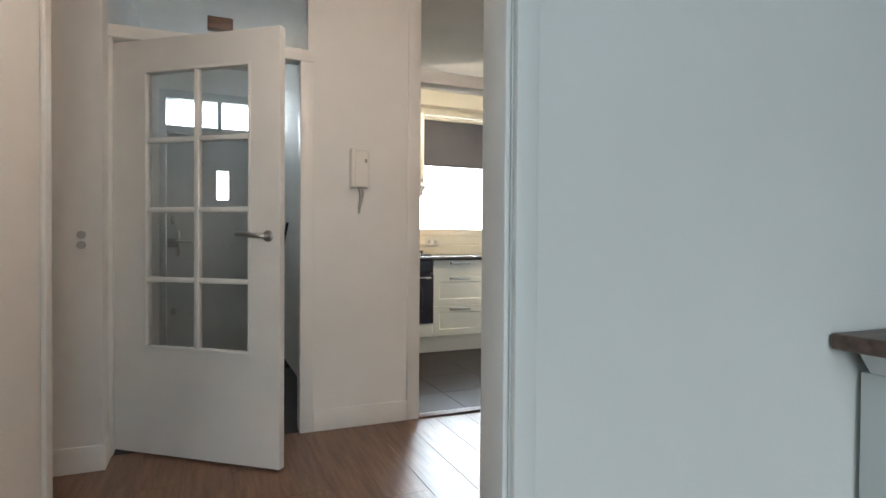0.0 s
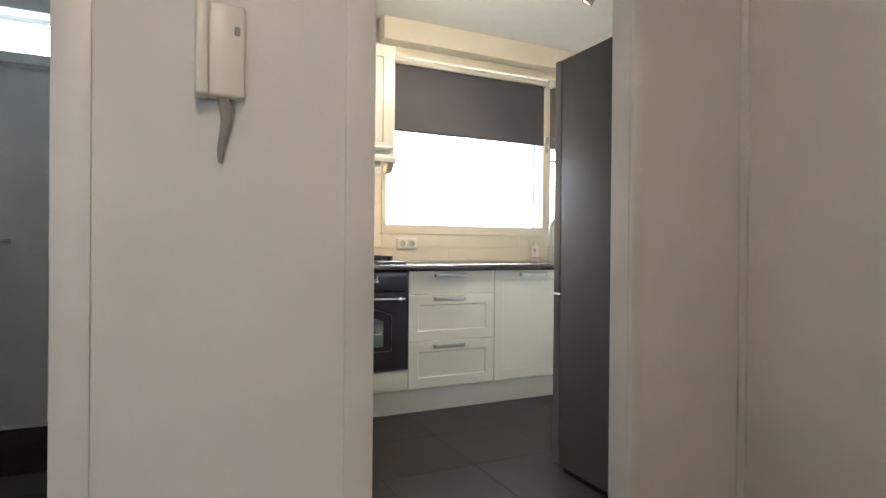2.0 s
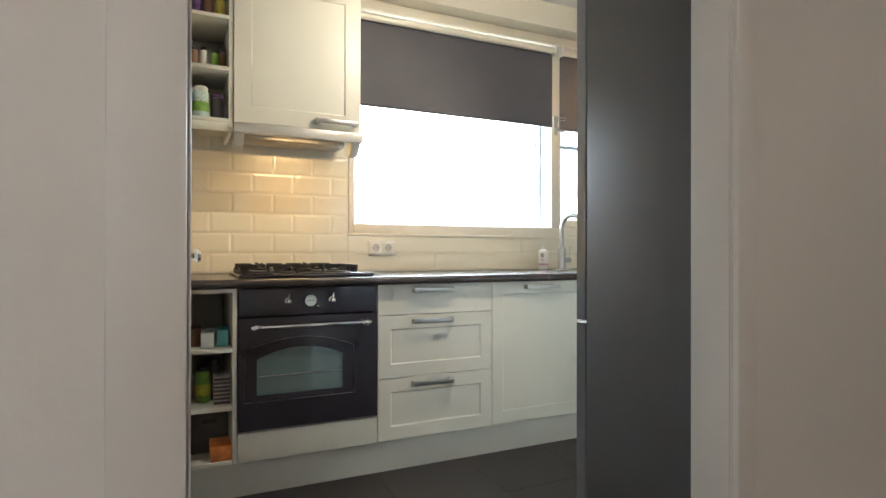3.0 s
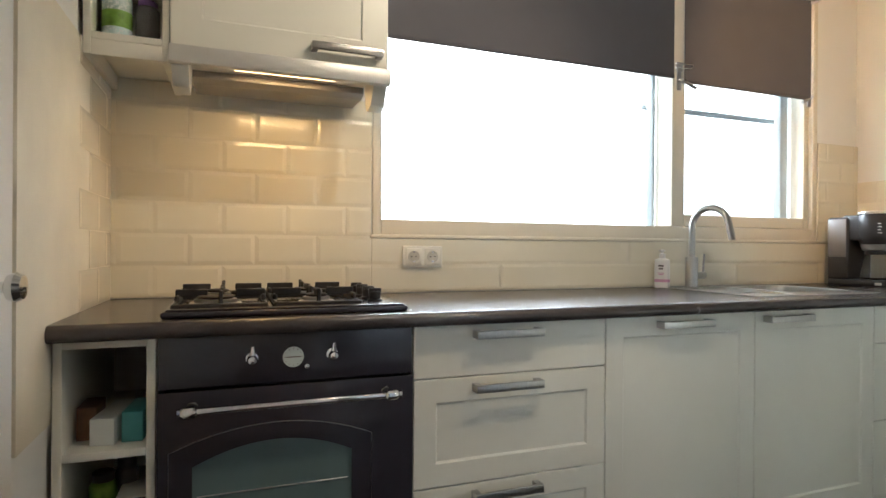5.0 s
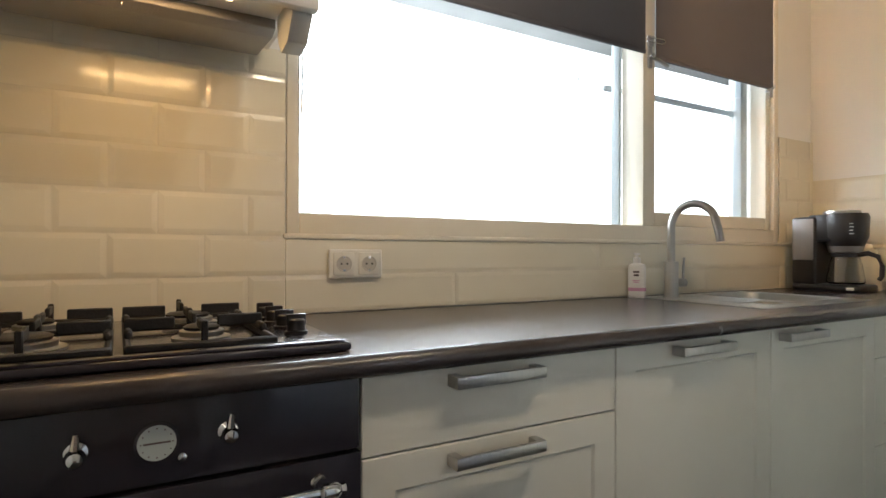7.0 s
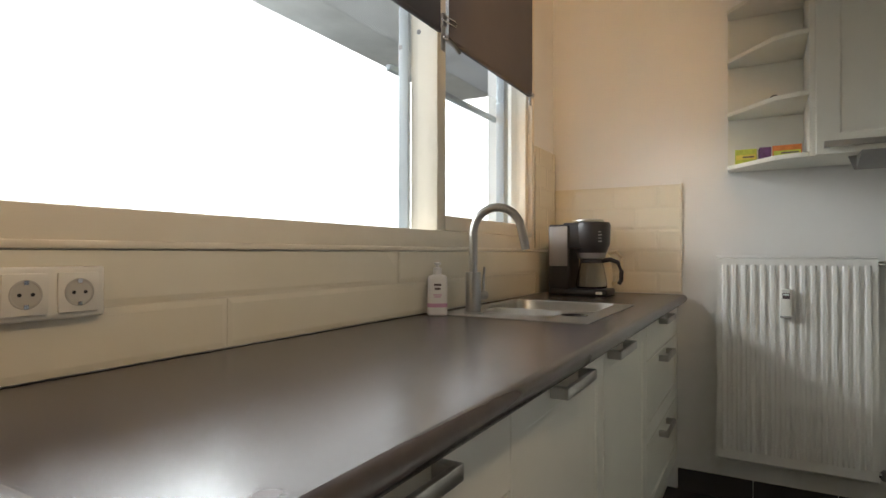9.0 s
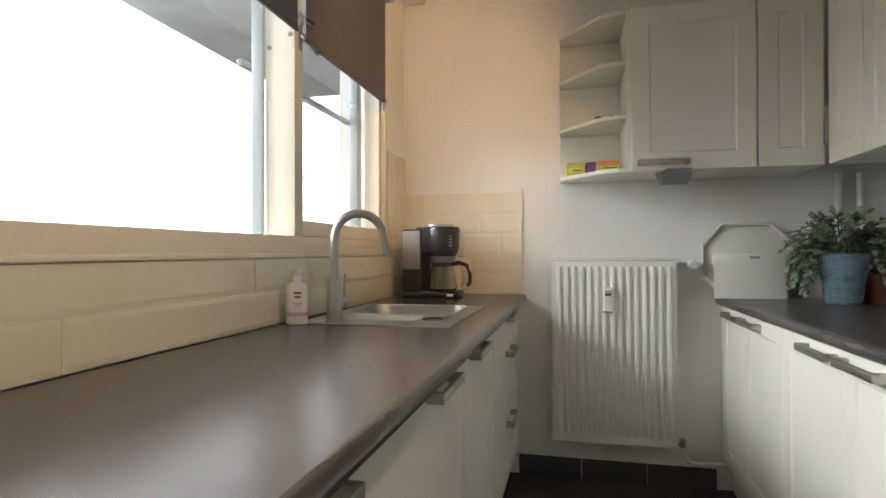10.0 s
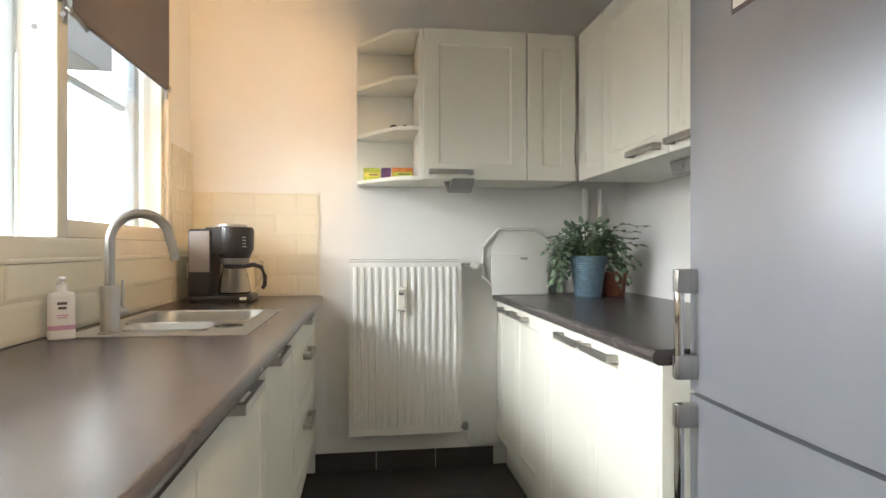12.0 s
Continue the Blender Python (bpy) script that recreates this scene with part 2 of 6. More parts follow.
# ---- structure: kitchen, hall, entrance passage, living room ----
CEIL = 2.60      # ceiling height
KX = 3.42        # kitchen's far wall
YH = -2.355      # hall face of the wall with the kitchen doorway
YK = -2.27       # kitchen face of the same wall
XR = 1.39        # hall's wall with the flush door
YL = -4.84       # living-room face of the hall's wall
WT = 0.91        # worktop height
WX0, WX1, WZ0, WZ1 = 0.831, 3.120, 1.120, 2.44   # kitchen window opening
PX0, PX1 = -1.604, -0.52                          # entrance passage

structure("wall_north", wall_with_holes(-3.2, KX + 0.2, -0.05, CEIL, [(WX0, WX1, WZ0, WZ1), (-1.54, -0.57, 0.0, 2.364)], 0.008, 0.25, "x"), M_WALL, "white plastered outer wall with kitchen window and front door", "wall")
structure("wall_east", box(KX, 0.008, -0.05, KX + 0.15, YH, CEIL), M_WALL, "white plastered kitchen end wall behind the radiator", "wall")
structure("wall_west", box(-0.10, 0.008, -0.05, -0.008, -0.80, CEIL), M_WALL, "white kitchen side wall beside the hob", "wall")
structure("wall_closet", wall_with_holes(YK, -0.80, -0.05, CEIL, [(-1.70, -0.84, 0.0, 2.06)], -0.10, -0.014, "y"), M_WALL, "white kitchen wall around the cupboard door", "wall")
structure("wall_south", wall_with_holes(-0.66, KX, -0.05, CEIL, [(-0.006, 0.864, 0.0, CEIL - 0.02)], YH, YK, "x"), M_WALL, "white hall wall with the kitchen doorway", "wall")
structure("wall_passage_east", box(PX1, 0.008, -0.05, PX1 + 0.08, YK + 0.0, CEIL), M_WALL, "white wall of the entrance passage", "wall")
structure("wall_passage_west", box(PX0 - 0.1, 0.008, -0.05, PX0, YH + 0.05, CEIL), M_WALL, "white wall of the entrance passage", "wall")
structure("wall_pier", box(-1.88, YH + 0.05, -0.05, PX0, -2.515, CEIL), M_WALL, "white wall pier with a double light switch", "wall")
structure("wall_store_north", box(-3.0, -1.7, -0.05, PX0 - 0.1, -1.6, CEIL), M_WALL, "white wall closing the store room", "wall")
structure("wall_store_west", box(-3.1, -1.6, -0.05, -3.0, YL + 0.065, CEIL), M_WALL, "white wall closing the store room", "wall")
structure("wall_hall_west", box(-1.75, -3.30, -0.05, -1.65, YL + 0.065, CEIL), M_WALL, "white hall wall ending at a doorway", "wall")
structure("wall_hall_east", wall_with_holes(YL + 0.065, YH, -0.05, CEIL, [(-3.168, -2.385, 0.0, 2.56)], XR, XR + 0.12, "y"), M_WALL, "white hall wall with a flush door", "wall")
structure("wall_hall_closing", box(XR + 0.12, -3.6, -0.05, XR + 0.2, YH, CEIL), M_WALL, "plain wall behind the flush door", "wall")
structure("wall_living_north", wall_with_holes(-4.2, 2.6, -0.05, CEIL, [(-1.655, -0.819, 0.0, 2.05)], YL, YL + 0.065, "x"), M_WALL, "pale living-room wall beside the doorway", "wall")
structure("wall_living_east", box(2.5, YL, -0.05, 2.6, -9.5, CEIL), M_WALL, "plain living-room wall", "wall")
structure("wall_living_west", box(-4.2, YL, -0.05, -4.1, -9.5, CEIL), M_WALL, "plain living-room wall", "wall")
structure("wall_living_south", wall_with_holes(-4.2, 2.6, -0.05, CEIL, [(-4.0, -0.4, 0.6, 2.4)], -9.5, -9.4, "x"), M_WALL, "plain living-room window wall", "wall")
structure("ceiling", box(-4.2, -9.5, CEIL, KX + 0.2, 0.25, CEIL + 0.12), M_CEIL, "plain white ceiling", "ceiling")
structure("floor", box(-4.2, -9.5, -0.12, KX + 0.2, 0.25, -0.012), M_FLOORGROUT, "dark floor bed under tiles and planks", "floor")

# ---- kitchen: window, blinds, outside ----
win = thing("window_1", "cream-painted timber kitchen window with fixed and opening light", "window", kind="structure")
bm = box(WX0, 0.0, WZ0, WX0 + 0.034, 0.11, WZ1, 0.004)
for b in ((WX0 + 0.034, 0.0, WZ0, WX1 - 0.034, 0.11, WZ0 + 0.060), (WX0 + 0.034, 0.0, WZ1 - 0.06, WX1 - 0.034, 0.11, WZ1), (WX1 - 0.034, 0.0, WZ0, WX1, 0.11, WZ1), (2.196, 0.0, WZ0 + 0.060, 2.254, 0.11, WZ1 - 0.06)):
    box(*b, 0.004, bm=bm)
part("window_frame", bm, M_CREAM, win)
part("sill_bead", box(WX0 - 0.01, -0.008, WZ0 - 0.010, KX - 0.002, 0.006, WZ0 + 0.004, 0.004), M_CREAM, win)
# opening sash
bm = bmesh.new()
SX0, SX1, SZ0, SZ1 = 2.256, 3.084, WZ0 + 0.062, WZ1 - 0.064
for b in ((SX0, SZ0, SX0 + 0.030, SZ1), (SX1 - 0.036, SZ0, SX1, SZ1), (SX0 + 0.030, SZ0, SX1 - 0.036, SZ0 + 0.054), (SX0 + 0.030, SZ1 - 0.06, SX1 - 0.036, SZ1)):
    box(b[0], 0.018, b[1], b[2], 0.095, b[3], 0.005, bm=bm)
sash = part("sash", bm, M_CREAM, win)
part("pane", box(WX0 + 0.03, 0.075, WZ0 + 0.055, 2.200, 0.081, WZ1 - 0.055), M_GLASS, win, smooth=False).visible_shadow = False
part("pane", box(SX0 + 0.026, 0.06, SZ0 + 0.050, SX1 - 0.032, 0.066, SZ1 - 0.05), M_GLASS, sash, smooth=False).visible_shadow = False
M_ALU = material("grey_outer_rebate", (0.42, 0.47, 0.50), 0.4, 0.2, vary=0.05)
bm = bmesh.new()
for x0, x1 in ((WX0 + 0.034, WX0 + 0.046), (2.180, 2.196), (SX0 + 0.030, SX0 + 0.040), (SX1 - 0.085, SX1 - 0.036)):
    box(x0, 0.1105, WZ0 + 0.060, x1, 0.150, WZ1 - 0.06, 0.002, bm=bm)
part("outer_rebate", bm, M_ALU, win)
part("inner_sill", box(WX0, 0.115, WZ0, WX1, 0.245, WZ0 + 0.03, 0.003), M_ALU, win)

# lever catches of the opening light
def catch(x, z, flip):
    c = thing("window_catch", "brushed metal window catch with a lever", "window catch", group="window catches", at=(x, -0.001, z))
    part("plate", box(-0.012, -0.006, -0.045, 0.012, 0.001, 0.045, 0.004), M_STEELV, c)
    part("lever", tube([(0, -0.012, -0.005), (flip * 0.03, -0.022, -0.016), (flip * 0.075, -0.026, -0.034)], 0.007, 8), M_STEELV, c)
    part("pivot", rod((0, 0, 0), (0, -0.02, 0), 0.011, bevel=0.003), M_CHROME, c)
    return c
catch(2.228, 1.835, 1)
catch(3.052, 1.838, -1)
# chrome clip next to the first catch
clip = thing("blind_chain_clip", "small chrome wire clip on the window post", "clip", at=(2.228, -0.004, 1.885))
part("wire", tube([(-0.03, -0.012, 0.0), (0.06, -0.014, 0.004), (0.068, -0.014, 0.014), (0.06, -0.014, 0.022), (-0.03, -0.012, 0.018)], 0.0028, 6), M_CHROME, clip)
part("back_plate", box(-0.014, -0.008, -0.012, 0.014, 0.003, 0.03, 0.003), M_STEEL, clip)

# roller blinds
def blind(x0, x1, z_bottom, label):
    b = thing("roller_blind", label, "roller blind", group="roller blinds", at=(x0, 0, 0))
    w = x1 - x0
    part("tube", rod((0.0, -0.036, 2.330), (w, -0.036, 2.330), 0.021, bevel=0.002), M_CREAM, b)
    bm = bmesh.new()
    n = 10
    for i in range(n):
        u0, u1 = w * i / n, w * (i + 1) / n
        box(u0, -0.0145, z_bottom + 0.012, u1, -0.0125, 2.325, bm=bm)
    bmesh.ops.remove_doubles(bm, verts=bm.verts[:], dist=1e-5)
    part("fabric", bm, M_BLIND, b)
    part("bottom_bar", box(0.0, -0.019, z_bottom, w, -0.008, z_bottom + 0.018, 0.004), M_BLIND, b)
    for u in (-0.006, w - 0.004):
        part("bracket", box(u, -0.06, 2.300, u + 0.010, -0.0005, 2.365, 0.003), M_SOCKET, b)
    return b
blind(0.88, 2.190, 1.836, "dark grey-brown fabric roller blind, half lowered over window")
blind(2.250, 3.05, 1.822, "narrow dark grey-brown fabric roller blind, half lowered")
rail = thing("blind_rail", "cream rail that the roller blinds hang from", "blind rail")
part("rail", box(0.84, -0.030, 2.366, 3.11, -0.0005, 2.392, 0.006), M_CREAM, rail)
chain = thing("blind_chain", "white bead chain of the roller blind", "blind chain")
part("chain", tube([(0.862, -0.03, 2.33), (0.858, -0.022, 1.9), (0.856, -0.018, 1.45), (0.858, -0.02, 1.40), (0.864, -0.02, 1.45), (0.868, -0.03, 2.33)], 0.0025, 6), M_SOCKET, chain)
structure("window_lintel", box(0.80, -0.115, 2.443, KX, 0.0075, CEIL - 0.001, 0.004), M_CREAM, "cream boxed lintel above the roller blinds", "trim")

# outside bar and gallery roof
sc = thing("screen_bar", "grey metal bar outside the narrow window", "metal bar")
part("bar", box(2.20, 0.195, 1.750, WX1 - 0.001, 0.219, 1.773, 0.004), M_ALU, sc)
M_SOFFIT = material("pale_gallery_concrete", (0.80, 0.81, 0.80), 0.9, bump=0.2, bump_scale=40, vary=0.08)
structure("gallery_roof", box(-4.0, 0.25, 2.77, 6.0, 2.0, 2.95, 0.01), M_SOFFIT, "pale grey gallery roof slab above the window", "roof slab")

# bright overcast distance
M_SKYGLOW = glow("overcast_sky", (0.93, 0.97, 1.0), 4.2)
bm = bmesh.new()
R = 700.0
ring0 = [bm.verts.new((R * math.cos(a), R * math.sin(a), -60)) for a in (math.pi * (0.02 + 0.96 * i / 24) for i in range(25))]
ring1 = [bm.verts.new((v.co.x, v.co.y, 480)) for v in ring0]
for i in range(24):
    bm.faces.new((ring0[i], ring0[i + 1], ring1[i + 1], ring1[i]))
structure("backdrop", bm, M_SKYGLOW, "plain overcast sky in the distance", "sky")
# no air haze is rendered: it is put into these washed-out colours
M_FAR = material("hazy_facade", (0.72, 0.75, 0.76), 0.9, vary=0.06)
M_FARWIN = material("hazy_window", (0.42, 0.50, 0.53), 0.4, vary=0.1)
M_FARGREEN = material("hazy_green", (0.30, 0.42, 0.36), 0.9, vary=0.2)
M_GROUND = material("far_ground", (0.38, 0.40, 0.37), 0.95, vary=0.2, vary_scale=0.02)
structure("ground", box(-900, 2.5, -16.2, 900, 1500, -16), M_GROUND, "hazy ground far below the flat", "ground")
random.seed(4)
for i, (ang, wide, tall) in enumerate(((50.0, 12, 8.5), (52.0, 8, 6.5), (54.0, 14, 7.5), (57.5, 10, 5.0), (59.5, 12, 4.0))):
    d = 250.0
    px, py = d * math.sin(radians(ang)), d * math.cos(radians(ang))
    h = thing("apartment_building", "pale hazy apartment block far beyond the window", "building", group="far apartment blocks", at=(px, py, -16), turn=-ang)
    top = 16 + tall
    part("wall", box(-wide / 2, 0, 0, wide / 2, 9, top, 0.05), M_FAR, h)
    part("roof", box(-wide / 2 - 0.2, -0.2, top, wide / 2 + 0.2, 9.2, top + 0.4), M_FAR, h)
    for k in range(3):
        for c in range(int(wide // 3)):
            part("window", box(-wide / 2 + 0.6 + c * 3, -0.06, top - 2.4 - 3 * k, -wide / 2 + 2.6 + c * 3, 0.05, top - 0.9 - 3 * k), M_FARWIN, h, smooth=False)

# ---- kitchen: fitted units along the window ----
def handle(parent, x, y, z, length, axis="x", out=-1, mat=None):
    """A flat steel bar pull on two square feet."""
    if axis == "x":
        bm = box(x - length / 2, y + out * 0.026, z - 0.011, x + length / 2, y + out * 0.036, z + 0.011, 0.002)
        for s in (-1, 1):
            u = x + s * (length / 2 - 0.009)
            box(u - 0.009, y, z - 0.011, u + 0.009, y + out * 0.030, z + 0.011, 0.0015, bm=bm)
    else:
        bm = box(x + out * 0.026, y - length / 2, z - 0.011, x + out * 0.036, y + length / 2, z + 0.011, 0.002)
        for s in (-1, 1):
            u = y + s * (length / 2 - 0.009)
            box(x, u - 0.009, z - 0.011, x + out * 0.030, u + 0.009, z + 0.011, 0.0015, bm=bm)
    return part("handle", bm, mat or M_STEEL, parent, "brushed steel bar handle")


def shaker(x0, z0, x1, z1, y, out=-1, rail=0.085, thick=0.019, axis="x"):
    """A framed cabinet front with a sunk middle panel. y: plane of its back; out: the way it faces."""
    bm = bmesh.new()
    yb, yf, yp = y, y + out * thick, y + out * (thick - 0.005)
    def put(u, w, z):
        return (u, w, z) if axis == "x" else (w, u, z)
    def ring(o, w):
        return [bm.verts.new(put(*p)) for p in ((x0 + o, w, z0 + o), (x1 - o, w, z0 + o), (x1 - o, w, z1 - o), (x0 + o, w, z1 - o))]
    rings = [ring(0, yb), ring(0, yf - out * 0.002), ring(0.002, yf)]
    if min(x1 - x0, z1 - z0) > 2.3 * rail:
        rings += [ring(rail, yf), ring(rail + 0.006, yp), ring(rail + 0.006, yp)]
    for a, b in zip(rings, rings[1:]):
        for i in range(4):
            bm.faces.new((a[i], a[(i + 1) % 4], b[(i + 1) % 4], b[i]))
    bm.faces.new(rings[-1])
    bm.faces.new(rings[0][::-1])
    bmesh.ops.remove_doubles(bm, verts=bm.verts[:], dist=1e-6)
    bmesh.ops.recalc_face_normals(bm, faces=bm.faces[:])
    return bm


YF = -0.598      # front plane of the units
ZB, ZT = 0.155, 0.872
def carcass(parent, x0, x1, y0=-0.02, y1=YF + 0.021, z0=ZB, z1=ZT - 0.003):
    part("body", box(x0 + 0.001, y0, z0, x1 - 0.001, y1, z1, 0.001), M_CARCASS, parent)


GAP = 0.0015
def drawer_unit(x0, x1, label):
    u = thing("drawer_unit", label, "drawer unit", group="base units")
    carcass(u, x0, x1)
    for z0, z1 in ((0.731, ZT), (0.441, 0.728), (ZB, 0.438)):
        d = part("drawer", shaker(x0 + GAP, z0, x1 - GAP, z1, YF + 0.019, rail=0.062), M_FRONT, u)
        handle(d, (x0 + x1) / 2 - 0.03, YF, z1 - 0.028, 0.205)
    return u


drawer_unit(0.80, 1.40, "cream framed three-drawer kitchen unit beside the oven")
drawer_unit(2.60, 3.395, "cream framed three-drawer kitchen unit near the radiator")
for x0, x1, hx, lab in ((1.40, 2.00, 1.69, "cream framed appliance-front base unit under dark worktop"), (2.00, 2.60, 2.14, "cream framed sink base unit under dark worktop")):
    u = thing("base_cabinet", lab, "base cabinet", group="base units")
    carcass(u, x0, x1)
    d = part("door", shaker(x0 + GAP, ZB, x1 - GAP, ZT, YF + 0.019, rail=0.062), M_FRONT, u)
    handle(d, hx, YF, ZT - 0.028, 0.205)

pl = thing("plinth", "cream kickboard under the kitchen units", "kickboard")
part("board", box(0.0, -0.553, 0.0, KX - 0.002, -0.535, 0.153, 0.002), M_FRONT, pl)
part("filler_strip", box(3.397, YF + 0.019, 0.155, KX - 0.001, YF + 0.002, ZT, 0.001), M_FRONT, pl)

# open end shelf with three compartments
sh = thing("open_base_shelf", "narrow cream open shelf unit beside the oven", "shelf unit")
for x0, x1, z0, z1, nm in ((0.003, 0.021, ZB, ZT, "side_panel"), (0.181, 0.199, ZB, ZT, "side_panel"), (0.021, 0.181, ZB, ZB + 0.018, "shelf"), (0.021, 0.181, 0.375, 0.393, "shelf"), (0.021, 0.181, 0.612, 0.630, "shelf"), (0.021, 0.181, ZT - 0.018, ZT, "shelf")):
    part(nm, box(x0, -0.02, z0, x1, YF, z1, 0.0015), M_FRONT, sh)
part("back_panel", box(0.021, -0.03, ZB + 0.018, 0.181, -0.022, ZT - 0.018), M_CARCASS, sh)

# worktop with a rounded nose and a cut-out for the sink
def worktop(name, x0, x1, y_back, y_front, label, cut=None, cap=None):
    out = -1 if y_front < y_back else 1
    r = 0.019
    yn = y_front - out * r
    nose = [(yn + out * r * math.sin(a), WT - r + r * math.cos(a)) for a in (math.pi * i / 10 for i in range(11))]
    bm = bmesh.new()
    rings = [[bm.verts.new((x, y, z)) for y, z in nose] for x in (x0, x1)]
    for i in range(len(nose)):
        j = (i + 1) % len(nose)
        bm.faces.new((rings[0][i], rings[0][j], rings[1][j], rings[1][i]))
    bm.faces.new(rings[0]), bm.faces.new(rings[1][::-1])
    bmesh.ops.recalc_face_normals(bm, faces=bm.faces[:])
    t = thing(name, label, "worktop")
    part("front_edge", bm, M_WORKTOP, t)
    blocks = [(x0, x1, y_back, yn)]
    if cut:
        cx0, cx1, cy0, cy1 = cut
        blocks = [(x0, cx0, y_back, yn), (cx1, x1, y_back, yn), (cx0, cx1, y_back, cy0), (cx0, cx1, cy1, yn)]
    bm = bmesh.new()
    for b in blocks:
        box(b[0], b[2], WT - 0.038, b[1], b[3], WT, bm=bm)
    bmesh.ops.remove_doubles(bm, verts=bm.verts[:], dist=1e-5)
    part("slab", bm, M_WORKTOP, t)
    return t


SK = (2.112, 2.728, -0.062, -0.518)
worktop("worktop", 0.001, KX - 0.001, -0.001, -0.640, "dark grey-brown laminate worktop with rounded front edge", SK)

# ---- sink and tap ----
def bowl(bm, x0, x1, y0, y1, depth, r, zt):
    """A round-cornered basin, open at the top."""
    def ring(o, z, rr):
        pts = []
        for cx, cy, a0 in ((x1 - rr - o, y1 - rr - o, 0), (x0 + rr + o, y1 - rr - o, 90), (x0 + rr + o, y0 + rr + o, 180), (x1 - rr - o, y0 + rr + o, 270)):
            for k in range(7):
                a = radians(a0 + 15 * k)
                pts.append(bm.verts.new((cx + rr * math.cos(a), cy + rr * math.sin(a), z)))
        return pts
    rings = [ring(-0.012, zt + 0.0015, r + 0.012), ring(-0.004, zt + 0.0045, r + 0.004), ring(0.0, zt, r), ring(0.006, zt - depth + 0.03, r), ring(0.016, zt - depth + 0.008, r * 0.9), ring(0.035, zt - depth, r * 0.7)]
    for a, b in zip(rings, rings[1:]):
        for i in range(len(a)):
            bm.faces.new((a[i], a[(i + 1) % len(a)], b[(i + 1) % len(a)], b[i]))
    bm.faces.new(rings[-1])
    return bm


snk = thing("sink", "stainless steel one-and-a-half bowl inset sink", "sink")
ZS = WT + 0.003
bm = bmesh.new()
xs = [SK[0] - 0.012, 2.190, 2.325, 2.355, 2.695, SK[1] + 0.012]
# rim strips around the two bowls
for b in ((xs[0], xs[1], SK[3] - 0.012, SK[2] + 0.012), (xs[4], xs[5], SK[3] - 0.012, SK[2] + 0.012), (xs[2], xs[3], SK[3] - 0.012, SK[2] + 0.012),
          (xs[1], xs[2], -0.16, SK[2] + 0.012), (xs[1], xs[2], SK[3] - 0.012, -0.40), (xs[3], xs[4], -0.105, SK[2] + 0.012), (xs[3], xs[4], SK[3] - 0.012, -0.475)):
    box(b[0], b[2], WT + 0.0005, b[1], b[3], ZS, bm=bm)
bmesh.ops.remove_doubles(bm, verts=bm.verts[:], dist=1e-5)
part("rim", bm, M_STEEL, snk)
part("bowl", bowl(bmesh.new(), xs[1], xs[2], -0.40, -0.16, 0.12, 0.045, ZS), M_STEEL, snk)
part("bowl", bowl(bmesh.new(), xs[3], xs[4], -0.475, -0.105, 0.16, 0.06, ZS), M_STEEL, snk)
for x, y, dz in ((2.258, -0.28, 0.12), (2.525, -0.29, 0.16), (2.258, -0.447, 0.0)):
    part("drain", lathe([(0.042, 0), (0.042, 0.003), (0.034, 0.004), (0.02, 0.001)], 20, (x, y, ZS - dz)), M_CHROME, snk)

tp = thing("kitchen_tap", "brushed steel swan-neck kitchen tap on worktop", "tap", at=(2.166, -0.150, WT + 0.003))
part("body", lathe([(0.030, 0), (0.030, 0.004), (0.0245, 0.006), (0.0245, 0.128), (0.0235, 0.131), (0.014, 0.131)], 24), M_STEELV, tp)
arc = [(0, 0, 0.12), (0, 0, 0.20), (0, 0, 0.255)] + [(0.075 - 0.075 * math.cos(a), -0.16 * (0.075 - 0.075 * math.cos(a)), 0.255 + 0.080 * math.sin(a)) for a in (math.pi * i / 14 for i in range(1, 13))]
arc += [(0.158, -0.025, 0.225), (0.162, -0.026, 0.202)]
spout_turn = pose(0, 0, 0, 0, 0, -62)
part("spout", tube([spout_turn @ Vector(p) for p in arc], 0.0135, 14), M_STEELV, tp)
part("lever", tube([(0.020, -0.006, 0.055), (0.058, -0.012, 0.055)], 0.015, 14), M_STEELV, tp)
part("lever_pin", tube([(0.050, -0.011, 0.062), (0.053, -0.011, 0.11), (0.056, -0.012, 0.145)], 0.0042, 8), M_STEELV, tp)

# soap bottle
M_BOTTLE = material("white_bottle", (0.80, 0.77, 0.74), 0.3, vary=0.02)
M_PINK = material("pink_print", (0.66, 0.34, 0.50), 0.4, vary=0.05)
M_INK = material("dark_print", (0.13, 0.10, 0.10), 0.5, vary=0.05)
bt = thing("soap_bottle", "white pump soap bottle with pink label band", "soap bottle", at=(2.088, -0.064, WT), turn=-58)
bm = bmesh.new()
def oval(bm, rings):
    rs = []
    for a, b, z in rings:
        rs.append([bm.verts.new((math.copysign(abs(math.cos(t)) ** 0.7, math.cos(t)) * a, math.copysign(abs(math.sin(t)) ** 0.7, math.sin(t)) * b, z)) for t in (2 * math.pi * k / 28 for k in range(28))])
    for p, q in zip(rs, rs[1:]):
        for k in range(28):
            bm.faces.new((p[k], p[(k + 1) % 28], q[(k + 1) % 28], q[k]))
    bm.faces.new(rs[0][::-1]), bm.faces.new(rs[-1])
    return bm
part("bottle", oval(bm, [(0.027, 0.016, 0), (0.031, 0.019, 0.003), (0.031, 0.019, 0.112), (0.028, 0.017, 0.122), (0.013, 0.012, 0.127), (0.012, 0.012, 0.133)]), M_BOTTLE, bt)
